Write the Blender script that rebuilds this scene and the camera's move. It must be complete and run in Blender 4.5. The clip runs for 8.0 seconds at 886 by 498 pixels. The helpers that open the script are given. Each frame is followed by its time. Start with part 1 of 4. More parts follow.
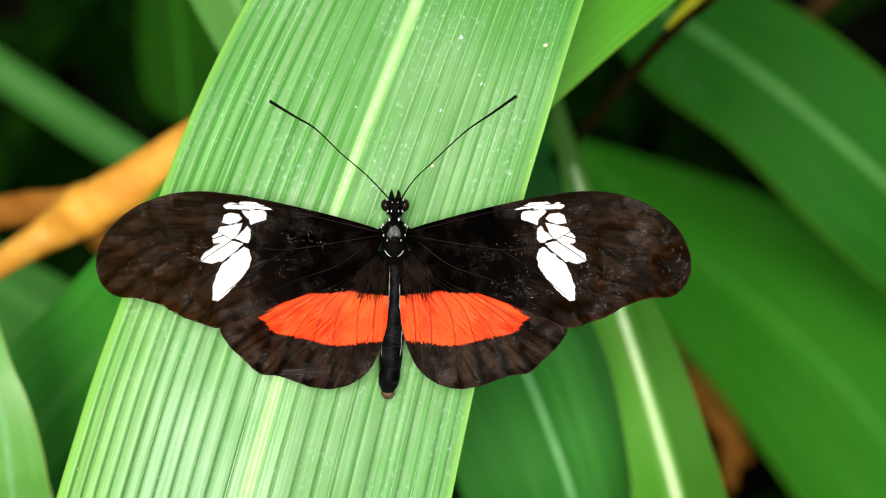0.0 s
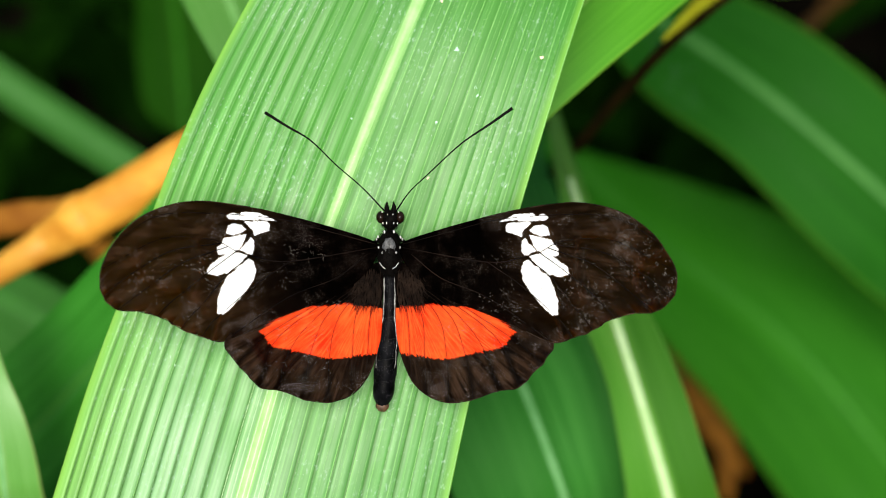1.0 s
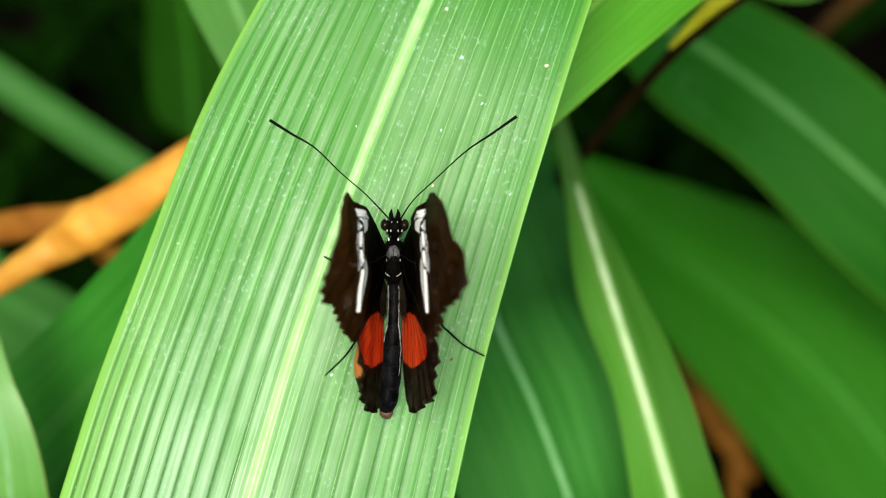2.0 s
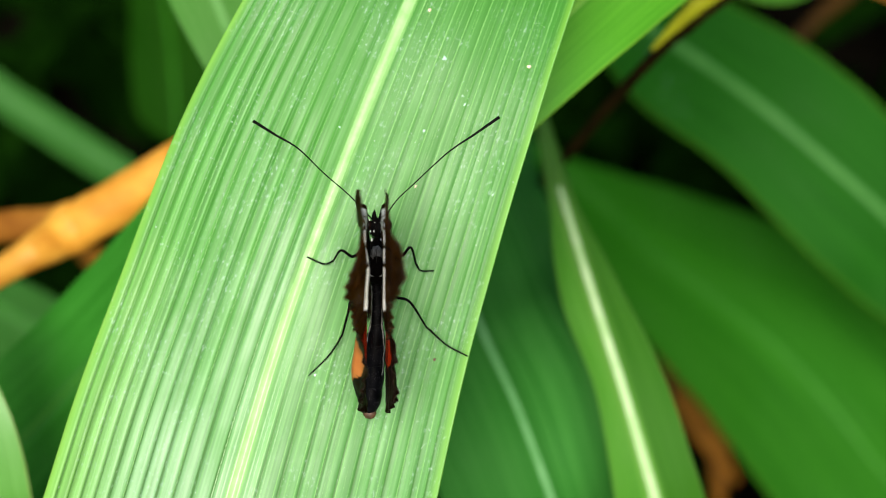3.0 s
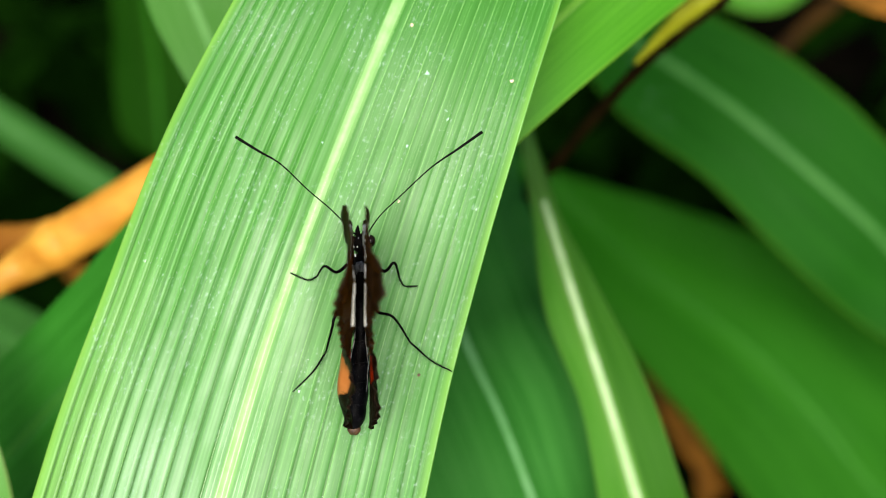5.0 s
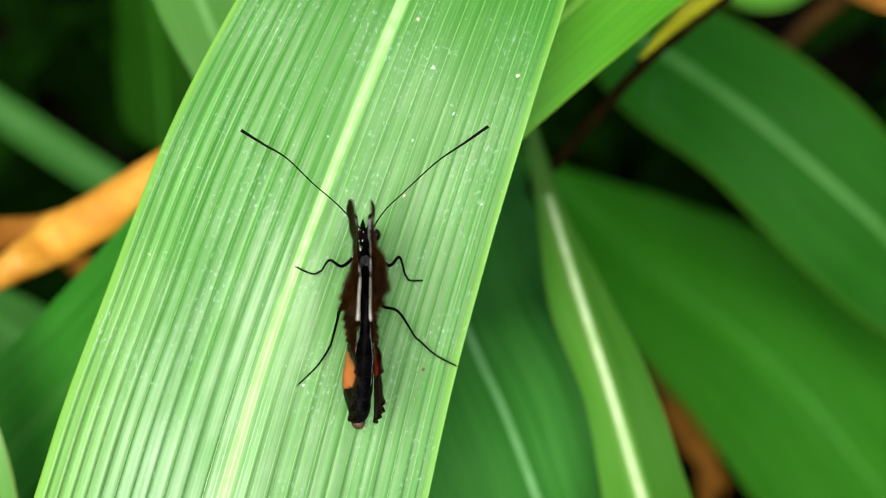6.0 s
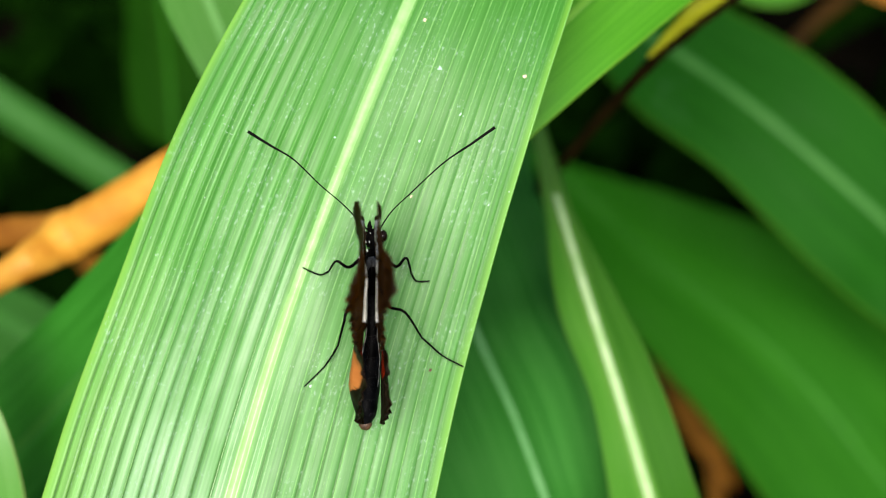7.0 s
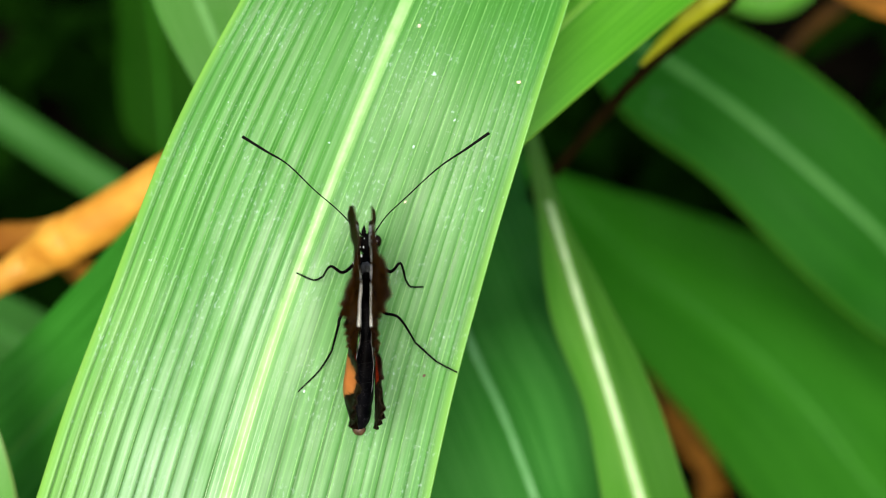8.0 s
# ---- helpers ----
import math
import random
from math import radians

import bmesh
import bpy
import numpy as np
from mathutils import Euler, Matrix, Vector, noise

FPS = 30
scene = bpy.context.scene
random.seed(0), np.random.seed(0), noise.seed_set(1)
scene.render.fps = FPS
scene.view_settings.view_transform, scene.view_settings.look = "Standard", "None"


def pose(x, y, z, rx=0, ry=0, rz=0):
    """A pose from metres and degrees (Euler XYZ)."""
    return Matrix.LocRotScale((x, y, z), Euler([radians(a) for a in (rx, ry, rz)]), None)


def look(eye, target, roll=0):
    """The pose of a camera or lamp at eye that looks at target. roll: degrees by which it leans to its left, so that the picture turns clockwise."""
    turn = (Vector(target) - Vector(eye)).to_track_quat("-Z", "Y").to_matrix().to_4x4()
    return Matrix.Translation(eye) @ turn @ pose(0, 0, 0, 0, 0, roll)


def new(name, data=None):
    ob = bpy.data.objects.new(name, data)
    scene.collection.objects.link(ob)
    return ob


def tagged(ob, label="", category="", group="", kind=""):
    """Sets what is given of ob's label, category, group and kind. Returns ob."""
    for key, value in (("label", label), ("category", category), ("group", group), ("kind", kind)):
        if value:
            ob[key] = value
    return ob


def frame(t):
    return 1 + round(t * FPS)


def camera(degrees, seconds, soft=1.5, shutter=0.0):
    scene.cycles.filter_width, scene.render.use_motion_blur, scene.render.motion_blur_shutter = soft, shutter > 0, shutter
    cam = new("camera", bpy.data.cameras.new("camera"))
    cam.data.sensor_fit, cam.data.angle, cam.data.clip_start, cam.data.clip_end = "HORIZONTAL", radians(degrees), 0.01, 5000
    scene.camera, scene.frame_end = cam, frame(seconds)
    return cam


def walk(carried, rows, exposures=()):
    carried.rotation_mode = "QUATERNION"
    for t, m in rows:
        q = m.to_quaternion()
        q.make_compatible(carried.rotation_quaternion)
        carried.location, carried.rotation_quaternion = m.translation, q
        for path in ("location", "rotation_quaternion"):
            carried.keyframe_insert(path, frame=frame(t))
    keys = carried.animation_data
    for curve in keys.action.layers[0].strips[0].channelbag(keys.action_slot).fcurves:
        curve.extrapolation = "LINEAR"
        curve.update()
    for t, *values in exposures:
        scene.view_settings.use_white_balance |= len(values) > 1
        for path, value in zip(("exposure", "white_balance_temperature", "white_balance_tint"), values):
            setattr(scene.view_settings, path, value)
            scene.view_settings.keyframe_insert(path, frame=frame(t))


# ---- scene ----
# ---- camera and its way ----
MM = 0.001
TILT = 55.0                      # how steeply the lens looks down
HEIGHT = 0.32                    # the leaf's height over the soil
# The frame of the broad leaf: x across, y up along it, z out of its face.
FRAME = Matrix.Translation((0, 0, HEIGHT)) @ pose(0, 0, 0, 90 - TILT, 0, 0)

cam = camera(24.0, 8.0, soft=1.0)
cam.data.dof.use_dof = True
cam.data.dof.focus_distance = 0.2385
cam.data.dof.aperture_fstop = 20.0
WAY = [
    (0.0, 0.00, 0.00, 247.12, 0.000, 0.000, 0.000),
    (0.5, 0.28, 0.36, 247.01, 0.134, 0.064, 0.188),
    (1.0, 0.53, 0.35, 246.55, 0.258, -0.009, 0.221),
    (1.2, 0.75, 0.43, 246.05, 0.332, 0.326, 0.413),
    (2.3, 1.67, 0.77, 247.13, 0.372, 0.334, 0.292),
    (2.5, 1.59, 0.51, 246.99, 0.351, 0.031, 0.149),
    (3.0, 1.61, 0.30, 247.67, 0.490, -0.107, 0.308),
    (3.5, 1.54, 0.45, 247.82, 0.723, -0.069, 0.160),
    (4.0, 1.39, 0.59, 248.18, 0.868, -0.471, 0.135),
    (4.5, 2.00, 0.45, 247.42, 0.868, -0.500, -0.080),
    (6.0, 1.49, 0.62, 246.96, 0.681, -0.442, 0.256),
    (6.5, 1.62, 0.85, 247.18, 0.559, -0.179, 0.220),
    (7.0, 1.82, 1.45, 247.00, 0.511, -0.175, 0.219),
    (7.5, 1.49, 0.78, 247.02, 0.812, -0.538, 0.268),
    (8.0, 1.32, 0.67, 247.11, 0.842, -0.458, 0.324),
]
walk(cam, [(t, FRAME @ pose(x * MM, y * MM, z * MM, rx, ry, rz)) for t, x, y, z, rx, ry, rz in WAY],
     exposures=[(0.0, 1.40, 6900, 8), (8.0, 1.40, 6900, 8)])

# ---- world and sun ----
world = bpy.data.worlds.new("overcast_sky")
scene.world = world
world.use_nodes = True
wn = world.node_tree.nodes
sky = wn.new("ShaderNodeTexSky")
sky.sky_type = "NISHITA"
sky.sun_disc = False
sky.sun_elevation = radians(57)
sky.sun_rotation = radians(-175)
wn["Background"].inputs["Strength"].default_value = 0.07
world.node_tree.links.new(sky.outputs["Color"], wn["Background"].inputs["Color"])

sun_data = bpy.data.lights.new("sun", "SUN")
sun_data.energy = 2.6
sun_data.angle = radians(28)
sun_data.color = (1.0, 0.96, 0.9)
sun = new("sun", sun_data)
sun.matrix_world = look((-0.05, -0.54, 0.84), (0, 0, 0))


# ---- node helpers ----
def material(name, rough=0.5, spec=0.5):
    m = bpy.data.materials.new(name)
    m.use_nodes = True
    shader = m.node_tree.nodes["Principled BSDF"]
    shader.inputs["Roughness"].default_value = rough
    shader.inputs["Specular IOR Level"].default_value = spec
    return m, m.node_tree, shader


def node(tree, kind):
    return tree.nodes.new(kind)


def uv_node(tree, layer):
    n = tree.nodes.new("ShaderNodeUVMap")
    n.uv_map = layer
    return n.outputs[0]


def stored(tree, attribute):
    n = tree.nodes.new("ShaderNodeAttribute")
    n.attribute_name = attribute
    return n.outputs["Fac"]


def stored_vector(tree, attribute):
    n = tree.nodes.new("ShaderNodeAttribute")
    n.attribute_name = attribute
    return n.outputs["Vector"]


def join(tree, a, b):
    tree.links.new(a, b)


def math_node(tree, op, a, b=None, clamp=False):
    n = tree.nodes.new("ShaderNodeMath")
    n.operation, n.use_clamp = op, clamp
    for socket, value in zip(n.inputs, (a, b)):
        if value is None:
            continue
        if isinstance(value, (int, float)):
            socket.default_value = value
        else:
            tree.links.new(value, socket)
    return n.outputs[0]


def spread(tree, value, lo, hi, to_lo=0.0, to_hi=1.0, smooth=True):
    n = tree.nodes.new("ShaderNodeMapRange")
    n.interpolation_type = "SMOOTHSTEP" if smooth else "LINEAR"
    tree.links.new(value, n.inputs[0])
    for i, v in zip((1, 2, 3, 4), (lo, hi, to_lo, to_hi)):
        n.inputs[i].default_value = v
    return n.outputs[0]


def blend(tree, factor, a, b):
    n = tree.nodes.new("ShaderNodeMix")
    n.data_type = "RGBA"
    for socket, value in ((n.inputs[0], factor), (n.inputs[6], a), (n.inputs[7], b)):
        if isinstance(value, (int, float)):
            socket.default_value = value
        elif isinstance(value, tuple):
            socket.default_value = (*value, 1)
        else:
            tree.links.new(value, socket)
    return n.outputs[2]


def noise_node(tree, vector, scale, detail=3.0, rough=0.55):
    n = tree.nodes.new("ShaderNodeTexNoise")
    n.inputs["Scale"].default_value, n.inputs["Detail"].default_value = scale, detail
    n.inputs["Roughness"].default_value = rough
    if vector is not None:
        tree.links.new(vector, n.inputs["Vector"])
    return n.outputs["Fac"]


def stretched(tree, vector, sx, sy, sz=1.0):
    n = tree.nodes.new("ShaderNodeVectorMath")
    n.operation = "MULTIPLY"
    tree.links.new(vector, n.inputs[0])
    n.inputs[1].default_value = (sx, sy, sz)
    return n.outputs[0]


def relief(tree, shader, height, strength, distance):
    n = tree.nodes.new("ShaderNodeBump")
    n.inputs["Strength"].default_value, n.inputs["Distance"].default_value = strength, distance
    tree.links.new(height, n.inputs["Height"])
    tree.links.new(n.outputs["Normal"], shader.inputs["Normal"])


# ---- materials ----
def leaf_material(name, dark, light, rib, ribs, rib_half, margin=None, furrow_shade=0.0, base=None, rough=0.42, through_light=0.25, half_shade=0.0, spec=0.5):
    """A grass-like blade: long streaks, many fine parallel veins, a pale midrib, dull bloom in patches."""
    m, tree, shader = material(name, rough, spec)
    mm = uv_node(tree, "mm")
    frac = uv_node(tree, "frac")
    parts = node(tree, "ShaderNodeSeparateXYZ")
    join(tree, mm, parts.inputs[0])
    fparts = node(tree, "ShaderNodeSeparateXYZ")
    join(tree, frac, fparts.inputs[0])
    across, a = parts.outputs[0], fparts.outputs[0]
    streak = noise_node(tree, stretched(tree, frac, ribs * 1.1, 1.6), 1.0, 5.0, 0.65)
    fine = noise_node(tree, stretched(tree, frac, ribs * 3.2, 2.5), 1.0, 3.0, 0.6)
    patch = noise_node(tree, stretched(tree, mm, 0.10, 0.045), 1.0, 4.0, 0.6)
    wave = math_node(tree, "COSINE", math_node(tree, "MULTIPLY", a, 2 * math.pi * ribs))
    vein = spread(tree, wave, 0.86, 1.0)
    hair = noise_node(tree, stretched(tree, frac, ribs * 11.0, 3.0), 1.0, 2.0, 0.6)
    mixf = math_node(tree, "ADD", spread(tree, streak, 0.30, 0.72, 0.0, 0.75), spread(tree, fine, 0.35, 0.7, -0.22, 0.42), True)
    col = blend(tree, mixf, dark, light)
    col = blend(tree, math_node(tree, "MULTIPLY", vein, 0.35), col, tuple(min(1, c * 1.35 + 0.05 * light[1]) for c in light))
    col = blend(tree, spread(tree, patch, 0.42, 0.75, 0.0, 0.45), col, tuple(c * 0.85 + 0.05 * light[1] for c in light))
    if base:                                       # sheen towards the leaf's base, put in as a paler colour
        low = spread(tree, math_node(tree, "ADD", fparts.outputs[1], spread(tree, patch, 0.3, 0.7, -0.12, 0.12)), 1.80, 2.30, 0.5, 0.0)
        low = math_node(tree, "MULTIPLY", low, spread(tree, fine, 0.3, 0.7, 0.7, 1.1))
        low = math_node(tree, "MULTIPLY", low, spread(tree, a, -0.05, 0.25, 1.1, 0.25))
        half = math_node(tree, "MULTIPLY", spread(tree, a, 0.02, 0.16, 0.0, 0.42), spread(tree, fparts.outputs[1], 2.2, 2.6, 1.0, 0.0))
        col = blend(tree, half, col, dark)             # shade on the flatter half, put in as a deeper green
        # the weaker light towards the tip is put into the colour too
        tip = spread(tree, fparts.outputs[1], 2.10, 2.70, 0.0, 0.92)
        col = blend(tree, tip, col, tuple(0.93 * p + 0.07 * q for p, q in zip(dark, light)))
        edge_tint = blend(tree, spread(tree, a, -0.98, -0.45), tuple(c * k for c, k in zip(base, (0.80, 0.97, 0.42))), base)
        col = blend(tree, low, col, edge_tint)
    if furrow_shade:                                    # groove shade between the pleats, put into the colour
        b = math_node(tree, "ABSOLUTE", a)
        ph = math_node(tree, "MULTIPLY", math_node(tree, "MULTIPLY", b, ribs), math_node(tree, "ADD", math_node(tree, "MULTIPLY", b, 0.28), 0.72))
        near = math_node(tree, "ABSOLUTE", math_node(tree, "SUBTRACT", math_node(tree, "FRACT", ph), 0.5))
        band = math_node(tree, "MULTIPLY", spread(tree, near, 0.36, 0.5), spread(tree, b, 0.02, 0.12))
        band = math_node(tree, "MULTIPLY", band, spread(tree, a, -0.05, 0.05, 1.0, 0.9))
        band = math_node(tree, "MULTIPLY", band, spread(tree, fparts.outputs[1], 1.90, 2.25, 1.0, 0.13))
        col = blend(tree, math_node(tree, "MULTIPLY", band, furrow_shade), col, tuple(c * k for c, k in zip(dark, (0.75, 0.68, 0.4))))
    col = blend(tree, spread(tree, hair, 0.52, 0.70, 0.0, 0.18), col, tuple(c * 0.55 for c in dark))
    if base:                                       # dried smears and dust, thin and bluish white
        smear = noise_node(tree, stretched(tree, mm, 2.6, 1.1), 1.0, 4.0, 0.7)
        where = noise_node(tree, stretched(tree, mm, 0.16, 0.10), 1.0, 3.0, 0.6)
        film = math_node(tree, "MULTIPLY", spread(tree, smear, 0.55, 0.68, 0.0, 0.55), spread(tree, where, 0.42, 0.62))
        film = math_node(tree, "ADD", film, spread(tree, where, 0.40, 0.75, 0.0, 0.04), True)
        col = blend(tree, film, col, (0.36, 0.52, 0.40))
    if half_shade:                                  # shade on one half of the blade, put into the colour
        col = blend(tree, spread(tree, a, -0.2, 0.0, half_shade, 0.0), col, tuple(c * 0.5 for c in dark))
    edge = math_node(tree, "ABSOLUTE", across)
    wob = math_node(tree, "ADD", edge, spread(tree, fine, 0.3, 0.7, -0.25 * rib_half, 0.25 * rib_half))
    ribm = spread(tree, wob, rib_half * 0.45, rib_half * 1.3, 1.0, 0.0)
    ribcol = blend(tree, spread(tree, fine, 0.35, 0.65), rib, tuple(c * 0.7 for c in rib))
    col = blend(tree, math_node(tree, "MULTIPLY", ribm, 0.9), col, ribcol)
    if margin:
        rim = spread(tree, math_node(tree, "ABSOLUTE", a), 0.94, 0.995)
        col = blend(tree, math_node(tree, "MULTIPLY", rim, 0.55), col, margin)
    join(tree, col, shader.inputs["Base Color"])
    join(tree, spread(tree, patch, 0.3, 0.75, rough - 0.08, rough + 0.14), shader.inputs["Roughness"])
    h = math_node(tree, "ADD", math_node(tree, "MULTIPLY", fine, 0.6), streak)
    relief(tree, shader, h, 0.22, 0.00016)
    out = tree.nodes["Material Output"]
    thin = node(tree, "ShaderNodeBsdfTranslucent")
    join(tree, col, thin.inputs["Color"])
    both = node(tree, "ShaderNodeMixShader")
    both.inputs[0].default_value = through_light
    join(tree, shader.outputs[0], both.inputs[1])
    join(tree, thin.outputs[0], both.inputs[2])
    join(tree, both.outputs[0], out.inputs["Surface"])
    return m


def simple_material(name, dark, light, scale, rough=0.5, spec=0.5, bump=0.0):
    m, tree, shader = material(name, rough, spec)
    where = node(tree, "ShaderNodeTexCoord").outputs["Object"]
    n1 = noise_node(tree, where, scale, 5.0, 0.65)
    n2 = noise_node(tree, where, scale * 0.2, 3.0)
    f = math_node(tree, "MULTIPLY", spread(tree, n1, 0.3, 0.7), spread(tree, n2, 0.25, 0.7, 0.3, 1.0))
    join(tree, blend(tree, f, dark, light), shader.inputs["Base Color"])
    if bump:
        relief(tree, shader, n1, 0.6, bump)
    return m


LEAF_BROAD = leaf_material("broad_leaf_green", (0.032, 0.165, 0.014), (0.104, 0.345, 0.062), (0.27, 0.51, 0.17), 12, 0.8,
                           margin=(0.20, 0.45, 0.05), rough=0.42, through_light=0.15, spec=0.26, furrow_shade=0.95, base=(0.33, 0.52, 0.30))
LEAF_FRESH = leaf_material("fresh_leaf_green", (0.044, 0.225, 0.005), (0.074, 0.295, 0.012), (0.2, 0.4, 0.08), 14, 0.5,
                           margin=(0.16, 0.33, 0.03), rough=0.55, spec=0.2)
LEAF_DEEP = leaf_material("deep_leaf_green", (0.006, 0.066, 0.003), (0.014, 0.108, 0.007), (0.020, 0.110, 0.012), 12, 1.2,
                          margin=(0.07, 0.19, 0.01), rough=0.65, spec=0.06)
LEAF_MID = leaf_material("mid_leaf_green", (0.008, 0.092, 0.001), (0.022, 0.150, 0.006), (0.05, 0.18, 0.04), 12, 0.8,
                         margin=(0.05, 0.16, 0.01), rough=0.65, spec=0.06)
LEAF_SLANT = leaf_material("slanting_leaf_green", (0.012, 0.118, 0.006), (0.030, 0.185, 0.018), (0.05, 0.18, 0.04), 12, 0.8, rough=0.65, spec=0.06)
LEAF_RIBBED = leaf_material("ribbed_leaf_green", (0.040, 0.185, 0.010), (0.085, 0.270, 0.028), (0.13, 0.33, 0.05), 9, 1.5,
                            margin=(0.14, 0.30, 0.05), rough=0.5, spec=0.2, half_shade=0.6)
LEAF_UNDER = leaf_material("under_leaf_green", (0.018, 0.135, 0.014), (0.042, 0.205, 0.030), (0.13, 0.30, 0.11), 12, 0.6, rough=0.65, spec=0.06, furrow_shade=1.0)
LEAF_DULL = leaf_material("dull_leaf_green", (0.045, 0.165, 0.022), (0.082, 0.225, 0.048), (0.15, 0.31, 0.11), 12, 0.7, rough=0.65, spec=0.06)
LEAF_STRAP = leaf_material("strap_leaf_green", (0.014, 0.080, 0.008), (0.034, 0.132, 0.022), (0.07, 0.19, 0.06), 8, 1.0, rough=0.65, spec=0.06)
# darker copy of the leaf green: the hanging leaf's shade is in the colour
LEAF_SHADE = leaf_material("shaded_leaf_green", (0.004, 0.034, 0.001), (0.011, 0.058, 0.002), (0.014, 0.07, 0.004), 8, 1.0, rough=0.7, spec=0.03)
LEAF_STEM = simple_material("cane_green", (0.03, 0.12, 0.012), (0.07, 0.2, 0.03), 60, 0.5, 0.3)
LEAF_PALE = leaf_material("pale_leaf_green", (0.08, 0.27, 0.035), (0.13, 0.34, 0.07), (0.2, 0.4, 0.12), 8, 0.6,
                          margin=(0.35, 0.36, 0.12), rough=0.5)


def straw_material():
    m, tree, shader = material("dry_straw", 0.55, 0.3)
    where = node(tree, "ShaderNodeTexCoord").outputs["Object"]
    long = noise_node(tree, stretched(tree, where, 90, 160, 90), 1.0, 4.0, 0.6)
    blot = noise_node(tree, where, 60.0, 3.0)
    col = blend(tree, spread(tree, long, 0.3, 0.7), (0.42, 0.170, 0.014), (0.62, 0.320, 0.042))
    col = blend(tree, spread(tree, blot, 0.48, 0.72, 0.0, 0.45), col, (0.36, 0.13, 0.020))
    join(tree, col, shader.inputs["Base Color"])
    relief(tree, shader, long, 0.4, 0.0005)
    return m


RIB_BROAD = simple_material("broad_rib_pale", (0.19, 0.40, 0.115), (0.30, 0.50, 0.21), 420, 0.42, 0.25)
RIB_WHITE = simple_material("broad_rib_whitish", (0.36, 0.55, 0.28), (0.56, 0.70, 0.48), 420, 0.42, 0.25)
VEIN_BROAD = simple_material("broad_vein_pale", (0.11, 0.33, 0.06), (0.20, 0.43, 0.12), 300, 0.45)
RIB_RIBBED = simple_material("ribbed_rib_pale", (0.29, 0.46, 0.19), (0.44, 0.58, 0.32), 200, 0.6, 0.1)
RIB_DEEP = simple_material("deep_rib_green", (0.028, 0.125, 0.018), (0.050, 0.172, 0.032), 120, 0.6, 0.2)
RIB_FRESH = simple_material("fresh_rib_green", (0.09, 0.27, 0.02), (0.15, 0.36, 0.05), 120, 0.6, 0.1)
RIB_WIDE = simple_material("wide_rib_green", (0.012, 0.105, 0.002), (0.028, 0.165, 0.008), 60, 0.6, 0.15)
RIB_UNDER = simple_material("under_rib_green", (0.10, 0.30, 0.09), (0.17, 0.39, 0.16), 200, 0.6, 0.2)
RIB_DULL = simple_material("dull_rib_green", (0.07, 0.20, 0.045), (0.11, 0.26, 0.075), 200, 0.6, 0.1)
STRAW = straw_material()
# darker straw: the shade on the rear stalk is put into its colour
STRAW_SHADED = simple_material("shaded_straw", (0.16, 0.055, 0.006), (0.36, 0.16, 0.02), 90, 0.7, 0.1)
STEM = simple_material("yellow_dry_margin", (0.38, 0.36, 0.010), (0.54, 0.60, 0.025), 110, 0.5)
TWIG = simple_material("brown_twig", (0.007, 0.005, 0.001), (0.026, 0.014, 0.003), 120, 0.8, 0.03)
# near-black soil: the deep shade under the leaves is put into the colour
SOIL = simple_material("shade_dark_soil", (0.0010, 0.0010, 0.0006), (0.0035, 0.003, 0.002), 70, 1.0, 0.0, 0.004)
LITTER = simple_material("dry_litter", (0.10, 0.038, 0.003), (0.46, 0.19, 0.016), 90, 0.8, 0.2)
LITTER_DARK = simple_material("dark_litter", (0.014, 0.007, 0.001), (0.055, 0.026, 0.004), 90, 0.8, 0.1)
SPECK = simple_material("pale_dust", (0.30, 0.48, 0.30), (0.60, 0.68, 0.58), 900, 0.8, 0.2)
SPECK_PALE = simple_material("pale_scratch", (0.34, 0.58, 0.42), (0.66, 0.76, 0.68), 900, 0.7, 0.3)
MARK = simple_material("dull_water_mark", (0.03, 0.12, 0.04), (0.08, 0.18, 0.09), 300, 0.6, 0.1)
SPECK_PINK = simple_material("pinkish_dust", (0.62, 0.45, 0.32), (0.8, 0.66, 0.5), 900, 0.8, 0.2)
CHITIN = simple_material("black_chitin", (0.0008, 0.0008, 0.0008), (0.004, 0.0035, 0.003), 900, 0.4, 0.02, 0.00006)
FUR = simple_material("black_fur", (0.0008, 0.0007, 0.0006), (0.004, 0.003, 0.0025), 1500, 0.7, 0.03)


def scaled_material(name, ground, fleck, scale):
    """Black hide with separate pale scales on it."""
    m, tree, shader = material(name, 0.45, 0.03)
    where = node(tree, "ShaderNodeTexCoord").outputs["Object"]
    cell = node(tree, "ShaderNodeTexVoronoi")
    cell.inputs["Scale"].default_value = scale
    join(tree, stretched(tree, where, 1.0, 0.55, 1.0), cell.inputs["Vector"])
    dense = noise_node(tree, where, scale * 0.22, 4.0, 0.7)
    dots = math_node(tree, "MULTIPLY", spread(tree, cell.outputs["Distance"], 0.18, 0.34, 1.0, 0.0), spread(tree, dense, 0.42, 0.66))
    wash = noise_node(tree, where, scale * 0.1, 3.0)
    col = blend(tree, spread(tree, wash, 0.35, 0.7), ground, tuple(8 * c for c in ground))
    join(tree, blend(tree, dots, col, fleck), shader.inputs["Base Color"])
    relief(tree, shader, cell.outputs["Distance"], 0.4, 0.00004)
    return m


ABDOMEN = scaled_material("grey_black_abdomen", (0.0005, 0.0005, 0.0006), (0.046, 0.042, 0.047), 6500)
GREY_SCALES = simple_material("grey_scales", (0.02, 0.02, 0.02), (0.16, 0.16, 0.16), 2200, 0.55, 0.3)
RING_SCALES = simple_material("pale_ring_scales", (0.001, 0.001, 0.001), (0.045, 0.045, 0.042), 1500, 0.7, 0.05)
